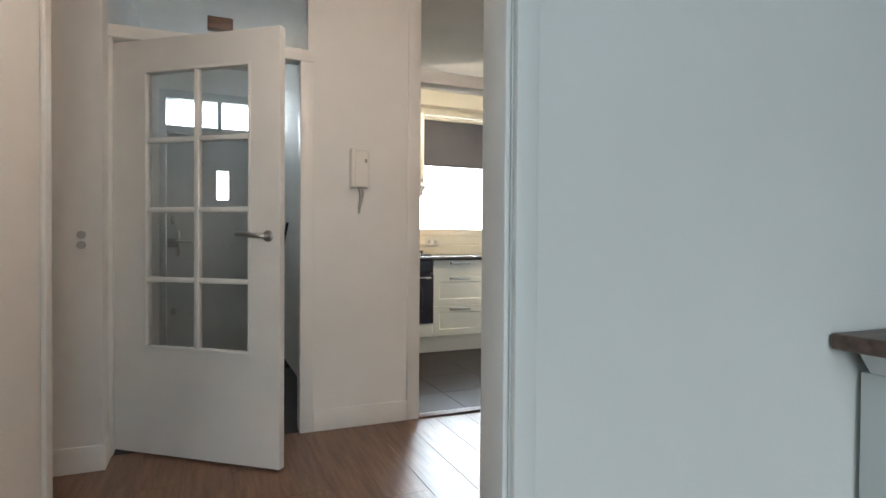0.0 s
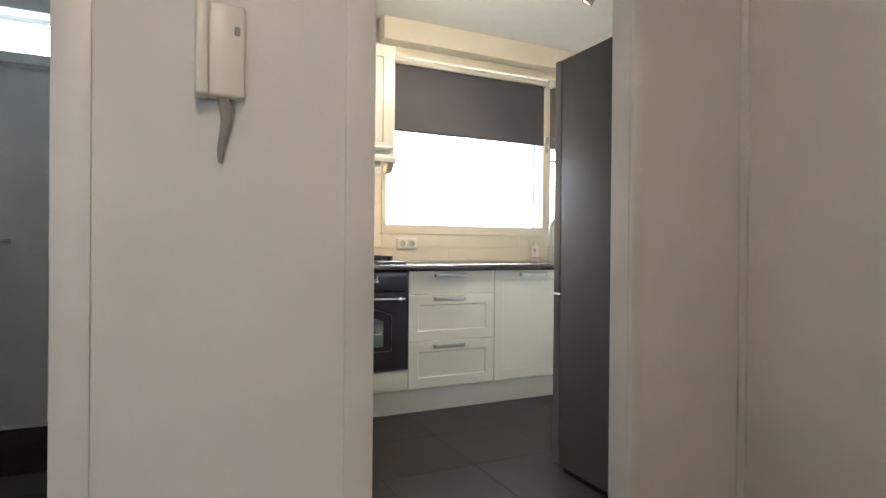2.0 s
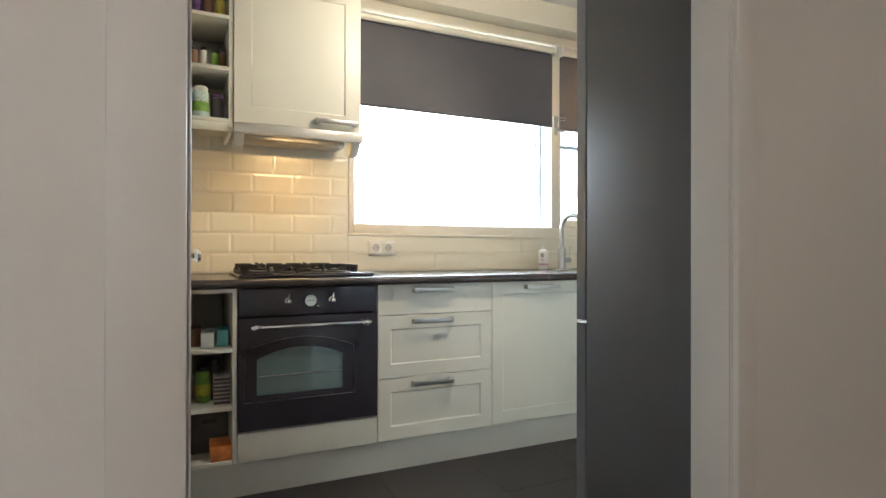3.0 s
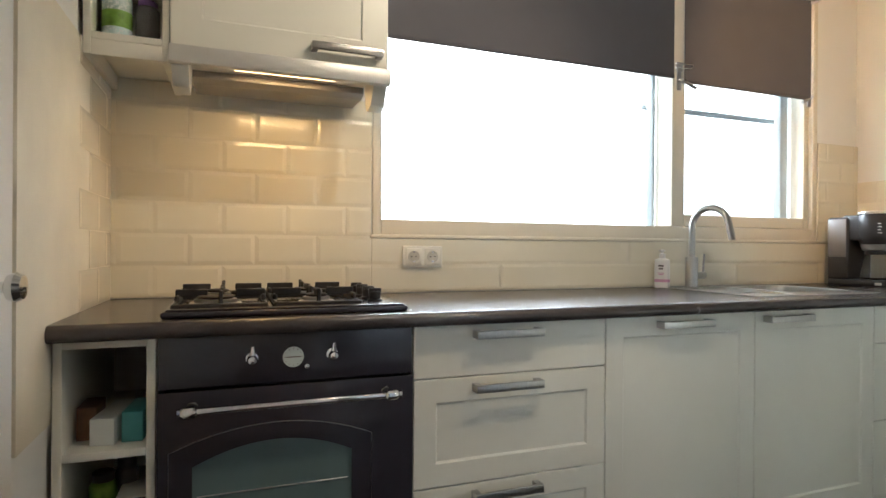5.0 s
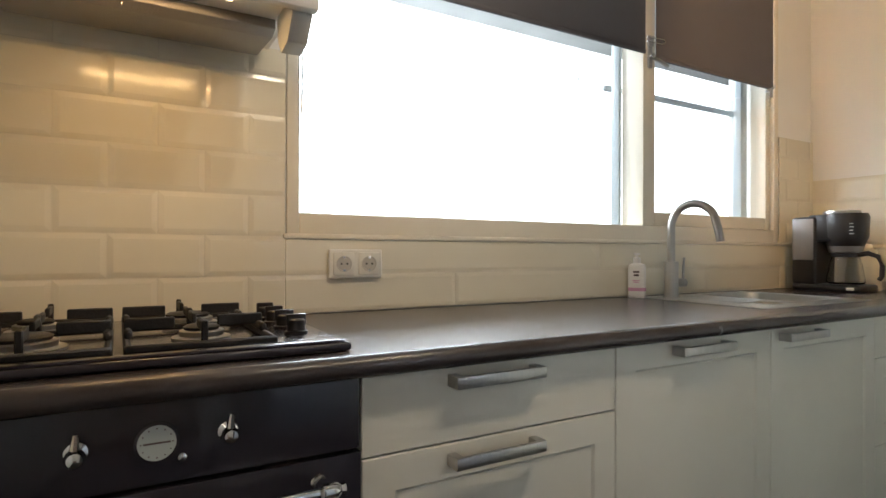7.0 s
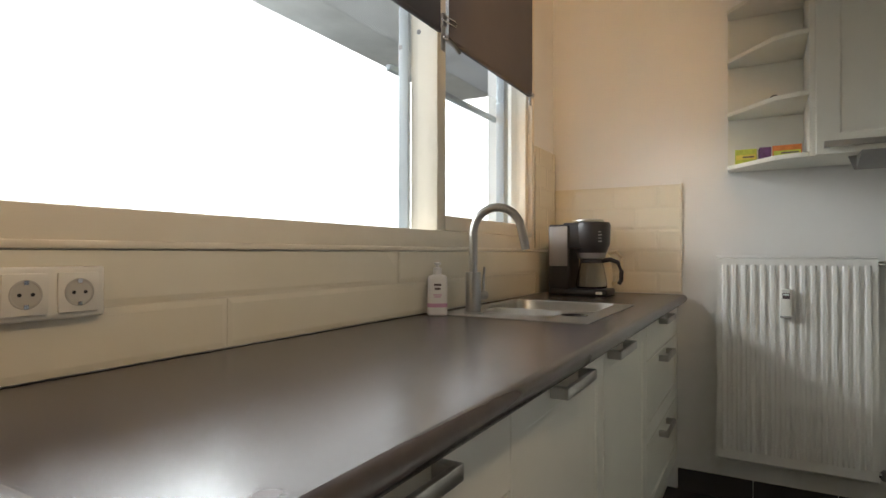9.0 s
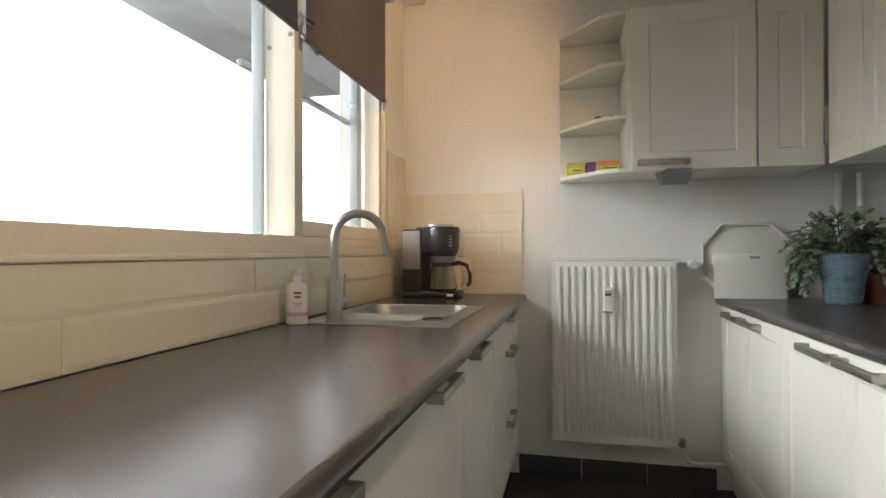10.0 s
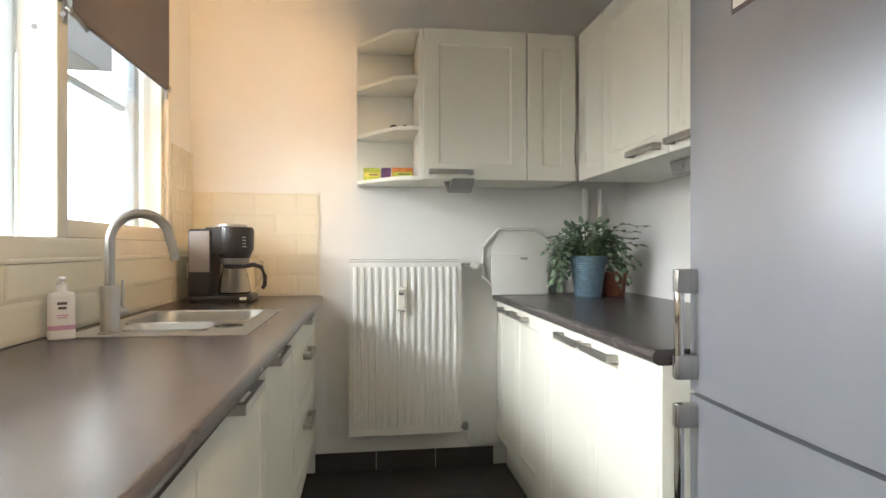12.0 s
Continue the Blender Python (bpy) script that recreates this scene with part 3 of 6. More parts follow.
part("pump", lathe([(0.013, 0.133), (0.013, 0.147), (0.005, 0.149), (0.005, 0.156), (0.011, 0.157), (0.011, 0.164), (0.004, 0.165)], 16), M_BOTTLE, bt)
part("nozzle", box(-0.006, -0.034, 0.157, 0.006, 0.0, 0.1635, 0.002), M_BOTTLE, bt)
part("label_band", oval(bmesh.new(), [(0.0314, 0.0194, 0.026), (0.0314, 0.0194, 0.038)]), M_PINK, bt)
def text(parent, body, size, m, mat, name="print"):
    cu = bpy.data.curves.new(name, "FONT")
    cu.body, cu.size, cu.align_x, cu.extrude = body, size, "CENTER", 0.0002
    ob = new(name, cu)
    dg = bpy.context.evaluated_depsgraph_get()
    me = bpy.data.meshes.new_from_object(ob.evaluated_get(dg))
    bpy.data.objects.remove(ob)
    me.materials.append(mat)
    o2 = new(name, me)
    o2.parent = parent
    o2.matrix_basis = m
    return o2
for k, (zz, w) in enumerate(((0.095, 0.022), (0.083, 0.018), (0.066, 0.026), (0.060, 0.020))):
    part("print_bar", box(-w / 2, -0.0198, zz - 0.003, w / 2, -0.0188, zz + (0.004 if k < 2 else 0.0)), M_INK if k < 2 else M_PINK, bt, smooth=False)

# double socket
so = thing("double_socket", "white double wall socket in tiled splashback", "wall socket", at=(1.018, -0.0085, 1.043))
part("frame", box(-0.078, -0.010, -0.040, 0.078, 0.0, 0.040, 0.006, 3), M_SOCKET, so)
for dx in (-0.0365, 0.0365):
    ins = part("insert", box(dx - 0.030, -0.0145, -0.031, dx + 0.030, -0.009, 0.031, 0.004), M_SOCKET, so)
    # recess shade is put into a darker ring, pin-hole shade into black discs
    part("recess", lathe([(0.0215, 0), (0.0215, 0.0012), (0.0195, 0.0014), (0.0185, 0.0004)], 28, (dx, -0.0144, 0), m=pose(0, 0, 0, 90)), material("socket_shade", (0.52, 0.50, 0.46), 0.45), ins)
    for hx in (-0.0085, 0.0085):
        part("pin_hole", rod((dx + hx, -0.0155, 0), (dx + hx, -0.0163, 0), 0.0028, seg=10), M_PLASTIC, ins)
    for hz in (-0.0175, 0.0175):
        part("earth_clip", box(dx - 0.003, -0.0172, hz - 0.003, dx + 0.003, -0.0152, hz + 0.003), M_CHROME, ins)

# ---- oven ----
ov = thing("oven", "black enamel built-in oven with chrome towel-bar handle", "oven")
OX0, OX1 = 0.203, 0.797
part("body", box(OX0 + 0.01, -0.03, 0.28, OX1 - 0.01, YF + 0.03, 0.868), M_MATT, ov)
part("control_panel", box(OX0, YF + 0.028, 0.752, OX1, YF - 0.004, ZT, 0.004), M_BLACK, ov)
dr = bmesh.new()
# oven door with an arched window cut in its front
DZ0, DZ1 = 0.283, 0.747
yf, yb = YF - 0.008, YF + 0.028
def arch(o, n=18, x0=0.275, x1=0.640, z0=0.425, z1=0.575, rise=0.045):
    pts = [(x0 - o, z0 - o), (x1 + o, z0 - o)]
    for i in range(n + 1):
        u = 1 - i / n
        pts.append((x0 - o + (x1 - x0 + 2 * o) * u, z1 + o + rise * (1 - (2 * u - 1) ** 2)))
    return pts
inner = arch(0.0)
outer = []
for x, z in inner:   # matching points on the rectangular edge
    outer.append((OX0 if x < 0.28 else OX1 if x > 0.635 else OX0 + (x - 0.275) / 0.365 * (OX1 - OX0), DZ0 if z < 0.45 else DZ1))
fo = [dr.verts.new((x, yf, z)) for x, z in outer]
fi = [dr.verts.new((x, yf, z)) for x, z in inner]
bi = [dr.verts.new((x, yf + 0.010, z)) for x, z in inner]
bo = [dr.verts.new((x, yb, z)) for x, z in outer]
for a, b in ((fo, fi), (fi, bi), (bo, fo)):
    for i in range(len(a)):
        j = (i + 1) % len(a)
        dr.faces.new((a[i], a[j], b[j], b[i]))
bmesh.ops.remove_doubles(dr, verts=dr.verts[:], dist=1e-5)
bmesh.ops.recalc_face_normals(dr, faces=dr.faces[:])
door = part("door", dr, M_BLACK, ov)
# the room's pale teal reflection is painted into the glass colour
M_OVENGLASS = material("oven_glass_teal_reflection", (0.15, 0.215, 0.22), 0.05, vary=0.05, coat=0.6)
part("window", extrude_outline(arch(0.004), 0.003, "y"), M_OVENGLASS, door, "oven glass with a teal reflection painted into its colour").location = (0, yf + 0.0085, 0)
M_LINE = material("silver_line", (0.22, 0.21, 0.22), 0.4, 0.4)
a1 = arch(0.036, x0=0.262, x1=0.653, z0=0.435, z1=0.575, rise=0.05)
part("trim_line", tube([(x, yf - 0.0004, z) for x, z in a1], 0.0012, 4, closed=True), M_LINE, door)
part("rack", tube([(0.285, yf + 0.0075, 0.503), (0.63, yf + 0.0075, 0.503)], 0.0016, 6), M_STEEL, door)
hz, hy = 0.712, yf - 0.042
hb = part("handle", rod((0.262, hy, hz), (0.738, hy, hz), 0.0085, bevel=0.002), M_CHROME, door, "polished chrome towel-bar handle")
for x in (0.275, 0.725):
    s = -1 if x < 0.5 else 1
    part("handle_end", lathe([(0.004, -0.03), (0.011, -0.028), (0.008, -0.022), (0.014, -0.014), (0.014, 0.008), (0.010, 0.012)], 16, (x, hy, hz), m=pose(0, 0, 0, 0, -90 * s)), M_CHROME, hb)
    part("handle_post", lathe([(0.012, 0), (0.008, 0.006), (0.006, 0.02), (0.009, 0.042)], 14, (x, yf, hz), m=pose(0, 0, 0, 90)), M_CHROME, hb)
yp = YF - 0.004
for x in (0.402, 0.589):
    k = part("knob", lathe([(0.014, 0), (0.014, 0.003), (0.007, 0.006), (0.0065, 0.013), (0.012, 0.020), (0.0125, 0.027), (0.009, 0.034), (0.003, 0.036)], 20, (x, yp, 0.814), m=pose(0, 0, 0, 90)), M_CHROME, ov, "polished chrome control knob")
    part("pointer", tube([(x, yp - 0.028, 0.826), (x + 0.001, yp - 0.03, 0.846)], lambda u: 0.006 - 0.003 * u, 8), M_CHROME, k)
M_FACE = material("pale_clock_face", (0.62, 0.68, 0.66), 0.25, vary=0.03)
dl = part("clock", lathe([(0.0285, 0), (0.0285, 0.006), (0.025, 0.007)], 32, (0.496, yp, 0.813), m=pose(0, 0, 0, 90)), M_BLACK, ov)
part("clock_face", lathe([(0.0245, 0), (0.0245, 0.0012)], 32, (0.496, yp - 0.0062, 0.813), m=pose(0, 0, 0, 90)), M_FACE, dl)
part("clock_pointer", box(0.479, yp - 0.0082, 0.8118, 0.513, yp - 0.0072, 0.8142), M_INK, dl)
for k in range(12):
    a = 2 * math.pi * k / 12
    part("tick", rod((0.496 + 0.0200 * math.cos(a), yp - 0.0072, 0.813 + 0.0200 * math.sin(a)), (0.496 + 0.0200 * math.cos(a), yp - 0.008, 0.813 + 0.0200 * math.sin(a)), 0.0011, seg=6), M_INK, dl)
part("clock_button", lathe([(0.006, 0), (0.006, 0.008), (0.003, 0.010)], 12, (0.528, yp, 0.788), m=pose(0, 0, 0, 90)), M_CHROME, ov)
op = thing("oven_base_panel", "plain cream panel below the built-in oven", "panel")
part("panel", box(0.2015, YF + 0.019, ZB, 0.7985, YF, 0.272, 0.002), M_FRONT, op)
part("strip", box(0.2015, YF + 0.019, 0.274, 0.7985, YF + 0.003, 0.281, 0.001), M_STEEL, op)

# ---- hob ----
hobt = thing("gas_hob", "black four-burner gas hob with iron pan supports", "gas hob", at=(0, 0, WT))
HX0, HX1, HY0, HY1 = 0.205, 0.790, -0.585, -0.075
part("base", box(HX0, HY0, 0.001, HX1, HY1, 0.016, 0.006, 3), M_BLACK, hobt)
part("front_lip", box(HX0 + 0.01, HY0 + 0.005, 0.015, HX1 - 0.01, HY0 + 0.028, 0.021, 0.003), M_BLACK, hobt)
for bx, by, br in ((0.318, -0.42, 0.052), (0.318, -0.20, 0.036), (0.575, -0.42, 0.036), (0.575, -0.20, 0.048)):
    bu = part("burner", lathe([(br + 0.012, 0.016), (br + 0.012, 0.020), (br, 0.022), (br, 0.030), (br - 0.004, 0.032)], 28, (bx, by, 0)), M_STEEL, hobt, "steel burner ring")
    part("burner_cap", lathe([(br - 0.008, 0.032), (br - 0.006, 0.037), (br - 0.012, 0.040), (0.004, 0.040)], 28, (bx, by, 0)), M_MATT, bu)
for gx0, gx1 in ((0.222, 0.442), (0.456, 0.678)):
    bm = bmesh.new()
    y0, y1 = HY0 + 0.045, HY1 - 0.03
    zb, zt = 0.0165, 0.056
    gc = (gx0 + gx1) / 2
    # low frame resting on the plate
    for b in ((gx0, y0 + 0.010, gx0 + 0.010, y1 - 0.010), (gx1 - 0.010, y0 + 0.010, gx1, y1 - 0.010), (gx0, y0, gx1, y0 + 0.010), (gx0, y1 - 0.010, gx1, y1)):
        box(b[0], b[1], zb, b[2], b[3], zb + 0.012, 0.003, 1, bm=bm)
    box(gx0 + 0.010, -0.315, zb + 0.004, gx1 - 0.010, -0.305, zb + 0.014, 0.002, 1, bm=bm)
    # upright blades that reach in over each burner
    for by in (-0.42, -0.20):
        for s in (-1, 1):
            e = gc + s * ((gx1 - gx0) / 2 - 0.001)
            k = gc + s * 0.034
            box(min(e, e - s * 0.012), by - 0.042, zb + 0.010, max(e, e - s * 0.012), by + 0.042, zt - 0.014, 0.004, 1, bm=bm)
            box(min(e, k), by - 0.004, zt - 0.020, max(e, k), by + 0.004, zt, 0.002, 1, bm=bm)
            c, o = by + s * 0.034, by + s * 0.100
            box(gc - 0.004, min(c, o), zt - 0.017, gc + 0.004, max(c, o), zt, 0.002, 1, bm=bm)
            box(gc - 0.005, min(o, o + s * 0.009), zb + 0.006, gc + 0.005, max(o, o + s * 0.009), zt + 0.003, 0.002, 1, bm=bm)
    part("pan_support", bm, M_MATT, hobt)
for i in range(4):
    ky = -0.44 + i * 0.085
    kb = part("knob", lathe([(0.021, 0.016), (0.021, 0.020), (0.017, 0.022), (0.016, 0.040), (0.013, 0.043)], 20, (0.735, ky, 0)), M_PLASTIC, hobt)
    part("grip", box(0.735 - 0.018, ky - 0.005, 0.030, 0.735 + 0.018, ky + 0.005, 0.052, 0.003), M_PLASTIC, kb)

# ---- hood and the cabinets over the hob ----
YU = -0.365
cw = thing("wall_cabinet", "cream framed wall cabinet above the cooker hood", "wall cabinet")
part("body", box(0.201, -0.002, 1.64, 0.789, YU + 0.020, 2.30, 0.001), M_FRONT, cw)
cd = part("door", shaker(0.202, 1.605, 0.788, 2.30, YU + 0.019, rail=0.075), M_FRONT, cw)
handle(cd, 0.665, YU, 1.642, 0.205)
M_HOODSTRIP = material("pale_aluminium", (0.66, 0.64, 0.60), 0.38, 0.35, vary=0.03)
hd = thing("cooker_hood", "pale slide-out cooker hood with warm lit lamp", "cooker hood")
part("front_strip", box(0.200, -0.398, 1.552, 0.790, -0.372, 1.598, 0.003), M_HOODSTRIP, hd, "pale aluminium front strip")
part("body", box(0.215, -0.340, 1.585, 0.775, -0.03, 1.632, 0.003), M_SOCKET, hd)
part("slide_tray", box(0.248, -0.3715, 1.578, 0.742, -0.24, 1.5845, 0.002), M_SOCKET, hd)
part("rear_lip", extrude_outline([(-0.245, 1.584), (-0.245, 1.558), (-0.215, 1.548), (-0.06, 1.556), (-0.06, 1.584)], 0.494, "x", bevel=0.002), M_MESHGREY, hd, "grey metal grease filter").location = (0.248, 0, 0)
for x0 in (0.205, 0.743):
    blk = part("slide_block", extrude_outline([(-0.3715, 1.584), (-0.3715, 1.549), (-0.335, 1.503), (-0.285, 1.494), (-0.262, 1.520), (-0.250, 1.584)], 0.042, "x", bevel=0.002), M_SOCKET, hd)
    blk.location = (x0, 0, 0)
    for yy, zz in ((-0.345, 1.548), (-0.300, 1.525)):
        part("screw", rod((x0 + 0.0418, yy, zz), (x0 + 0.0432, yy, zz), 0.005, seg=10), M_MESHGREY, blk)
lens = part("lamp_strip", box(0.33, -0.350, 1.571, 0.66, -0.305, 1.5775, 0.002), M_SOCKET, hd)
part("lamp_glass", box(0.36, -0.342, 1.567, 0.64, -0.316, 1.5712, 0.001), M_LAMP, lens, "warm glowing lamp cover")
lamp("hood_light", "AREA", (0.50, -0.329, 1.562), (0.50, -0.26, 1.0), 1.7, (1.0, 0.60, 0.24), 0.26, 0.024)
us = thing("open_wall_shelf", "narrow cream open wall shelf holding spice jars", "shelf unit")
for x0, x1, z0, z1, nm in ((0.003, 0.020, 1.56, 2.30, "side_panel"), (0.182, 0.199, 1.56, 2.30, "side_panel"), (0.020, 0.182, 1.60, 1.618, "shelf"), (0.020, 0.182, 1.832, 1.850, "shelf"), (0.020, 0.182, 2.062, 2.080, "shelf"), (0.020, 0.182, 2.282, 2.30, "shelf")):
    part(nm, box(x0, -0.002, z0, x1, YU + 0.01, z1, 0.0015), M_FRONT, us)
part("back_panel", box(0.020, -0.010, 1.618, 0.182, -0.004, 2.282), M_CARCASS, us)
part("front_rail", box(0.020, YU + 0.012, 1.56, 0.182, YU + 0.030, 1.60, 0.001), M_FRONT, us)

# ---- radiator and its fittings on the end wall ----
RX = KX - 0.115
rd = thing("radiator", "white ribbed panel radiator on the end wall", "radiator")
RY0, RY1, RZ0, RZ1 = -1.338, -0.772, 0.205, 1.090
bm = bmesh.new()
prof = []
nrib = 15
w = (RY1 - RY0 - 0.03)
prof.append((RY0, 0.0)); prof.append((RY0 + 0.015, 0.0))
for i in range(nrib):
    a = RY0 + 0.015 + w * i / nrib
    p = w / nrib
    prof += [(a + 0.16 * p, 0.0), (a + 0.34 * p, -0.011), (a + 0.66 * p, -0.011), (a + 0.84 * p, 0.0)]
prof += [(RY1 - 0.015, 0.0), (RY1, 0.0)]
levels = ((RZ0, 0, 0.012), (RZ0 + 0.012, 0, 0.0), (RZ0 + 0.05, 0, 0.0), (RZ0 + 0.075, 1, 0.0), (RZ1 - 0.06, 1, 0.0), (RZ1 - 0.035, 0, 0.0), (RZ1 - 0.010, 0, 0.0), (RZ1, 0, 0.012))
rows = [[bm.verts.new((RX - 0.0 + (x * k) + back, y, z)) for y, x in prof] for z, k, back in levels]
for a, b in zip(rows, rows[1:]):
    for i in range(len(prof) - 1):
        bm.faces.new((a[i], a[i + 1], b[i + 1], b[i]))
bmesh.ops.recalc_face_normals(bm, faces=bm.faces[:])
for f in bm.faces:
    if f.normal.x > 0.5:
        bmesh.ops.reverse_faces(bm, faces=bm.faces[:])
        break
part("front_panel", bm, M_RAD, rd)
part("body", box(RX + 0.012, RY0, RZ0, KX - 0.03, RY1, RZ1, 0.004), M_RAD, rd)
part("top_grille", box(RX - 0.002, RY0 - 0.002, RZ1 - 0.006, KX - 0.025, RY1 + 0.002, RZ1 + 0.004, 0.003), M_RAD, rd)
for y in (RY0 + 0.1, RY1 - 0.1):
    part("wall_bracket", box(KX - 0.032, y - 0.02, RZ0 + 0.1, KX + 0.001, y + 0.02, RZ1 - 0.1, 0.002), M_RAD, rd)
for k in range(nrib):
    yy = RY0 + 0.015 + w * (k + 0.5) / nrib
    part("weld_dimple", rod((RX - 0.0005, yy, RZ0 + 0.055), (RX - 0.002, yy, RZ0 + 0.055), 0.004, seg=8), M_RAD, rd)
hm = thing("heat_meter", "small white heat meter clipped on the radiator", "heat meter", at=(RX - 0.012, -1.03, 0.90))
part("case", box(-0.030, -0.020, -0.058, 0.002, 0.020, 0.058, 0.006, 3), M_SOCKET, hm)
part("display", box(-0.0315, -0.013, 0.018, -0.0295, 0.013, 0.042), M_INK, hm, smooth=False)
part("display_window", box(-0.0322, -0.010, 0.032, -0.0312, 0.010, 0.039), M_FACE, hm, smooth=False)
part("lower_strip", box(-0.033, -0.021, -0.061, 0.002, 0.021, -0.052, 0.002), M_MESHGREY, hm)
vp = thing("radiator_valve", "white thermostat valve at the radiator's top corner", "radiator valve", at=(RX + 0.035, RY0, 1.065))
part("knob", lathe([(0.016, -0.005), (0.021, 0.0), (0.021, 0.03), (0.017, 0.04), (0.006, 0.042)], 18, (0, -0.075, 0), m=pose(0, 0, 0, 0, -90)), M_SOCKET, vp)
part("body", rod((0, 0.002, 0), (0, -0.05, 0), 0.010), M_CHROME, vp)
part("collar", rod((0, -0.05, 0), (0, -0.09, 0), 0.014, bevel=0.003), M_SOCKET, vp)
pp = thing("radiator_pipe", "white painted pipe running to the radiator", "pipe", group="white pipes")
part("pipe", tube([(RX + 0.035, RY0 - 0.09, 1.065), (KX - 0.02, RY0 - 0.14, 1.065), (KX - 0.02, -2.05, 1.065)], 0.0095, 10), M_RAD, pp)
pr = thing("radiator_pipe", "white painted return pipe under the radiator", "pipe", group="white pipes")
part("lock_valve", lathe([(0.012, -0.02), (0.016, -0.016), (0.016, 0.012), (0.009, 0.02)], 14, (RX + 0.035, RY0 - 0.025, 0.235)), M_MESHGREY, pr)
part("elbow", rod((RX + 0.035, RY0 + 0.003, 0.235), (RX + 0.035, RY0 - 0.03, 0.235), 0.010), M_CHROME, pr)
part("pipe", tube([(RX + 0.035, RY0 - 0.03, 0.225), (RX + 0.04, RY0 - 0.035, 0.17), (RX + 0.05, RY0 - 0.06, 0.14), (KX - 0.03, RY0 - 0.11, 0.125), (KX - 0.015, -1.62, 0.125), (KX - 0.015, -2.2, 0.125)], 0.0085, 10), M_RAD, pr)
for y in (-2.03, -2.115):
    q = thing("riser_pipe", "white painted vertical heating pipe in the corner", "pipe", group="white pipes")
    part("pipe", rod((KX - 0.035, y, 0.92), (KX - 0.035, y, 1.469), 0.0145), M_RAD, q)

# ---- units along the hall wall ----
YS = -1.550
def pair_unit(x0, x1, split, label):
    u = thing("base_cabinet", label, "base cabinet", group="base units opposite the window")
    part("body", box(x0 + 0.001, YK + 0.004, ZB, x1 - 0.001, YS - 0.021, ZT - 0.003, 0.001), M_CARCASS, u)
    for a, b, hx in ((x0, split, split - 0.118), (split, x1, split + 0.125)):
        d = part("door", shaker(a + GAP, ZB, b - GAP, ZT, YS - 0.019, out=1, rail=0.062), M_FRONT, u)
        handle(d, hx, YS, ZT - 0.030, 0.205, out=1)
    return u
pair_unit(1.752, 2.613, 2.187, "cream two-door base cabinet beside the fridge")
pair_unit(2.613, 3.380, 3.050, "cream two-door base cabinet by the radiator wall")
ep = thing("end_panel", "cream end panel of the base cabinets", "panel")
part("panel", box(1.734, YK + 0.004, 0.0, 1.751, YS + 0.0, ZT, 0.0015), M_FRONT, ep)
pk = thing("plinth", "cream kickboard under the cabinets opposite the window", "kickboard")
part("board", box(1.752, YS - 0.062, 0.0, KX - 0.03, YS - 0.045, 0.153, 0.002), M_FRONT, pk)
part("filler_strip", box(3.382, YS - 0.019, ZB, KX - 0.001, YS - 0.001, ZT, 0.001), M_FRONT, pk)
worktop("worktop", 1.733, KX - 0.001, YK + 0.001, -1.525, "dark grey-brown laminate worktop carrying a potted plant")

# wall cabinets in the corner
ZU0, ZU1 = 1.470, 2.168
XE = 3.06
ce = thing("corner_wall_cabinet", "cream framed wall cabinets on the radiator wall", "wall cabinet", group="corner wall cabinets")
part("body", box(XE + 0.020, -1.862, ZU0 + 0.002, KX - 0.001, -1.118, ZU1, 0.001), M_FRONT, ce)
for y0, y1, hy in ((-1.608, -1.118, -1.245), (-1.852, -1.611, None)):
    d = part("door", shaker(y0 + GAP, ZU0, y1 - GAP, ZU1, XE + 0.019, rail=0.072, axis="y"), M_FRONT, ce)
    if hy:
        handle(d, XE, hy, ZU0 + 0.032, 0.205, axis="y")
cs = thing("corner_wall_cabinet", "cream framed wall cabinets on the hall-side wall", "wall cabinet", group="corner wall cabinets")
part("body", box(1.735, YK + 0.002, ZU0 + 0.002, XE + 0.018, -1.882, ZU1 + 0.0, 0.001), M_FRONT, cs)
for x0, x1, hx in ((2.782, 3.054, None), (2.256, 2.779, 2.40), (1.738, 2.253, 2.125)):
    d = part("door", shaker(x0 + GAP, ZU0, x1 - GAP, ZU1, -1.881, out=1, rail=0.072), M_FRONT, cs)
    if hx:
        handle(d, hx, -1.862, ZU0 + 0.032, 0.205, out=1)
part("hinge_strip", box(3.046, -1.861, 1.55, 3.056, -1.845, 1.70, 0.002), M_STEEL, cs)
# slanted open end shelf
es = thing("open_end_shelf", "cream open end shelf with slanted boards", "shelf unit")
ES0, ES1 = -0.812, -1.118
part("side_panel", box(XE + 0.02, ES1, ZU0, KX - 0.001, ES1 + 0.018, ZU1, 0.001), M_FRONT, es)
part("back_panel", box(KX - 0.010, ES1 + 0.018, ZU0, KX - 0.001, ES0, ZU1, 0.001), M_FRONT, es)
for z in (ZU0 - 0.002, 1.700, 1.935, ZU1 - 0.016):
    part("shelf", extrude_outline([(KX - 0.011, ES0), (KX - 0.09, ES0), (XE + 0.05, ES1 + 0.13), (XE + 0.022, ES1 + 0.05), (XE + 0.022, ES1 + 0.019), (KX - 0.011, ES1 + 0.019)], 0.018, "z", bevel=0.0015), M_FRONT, es).location = (0, 0, z)
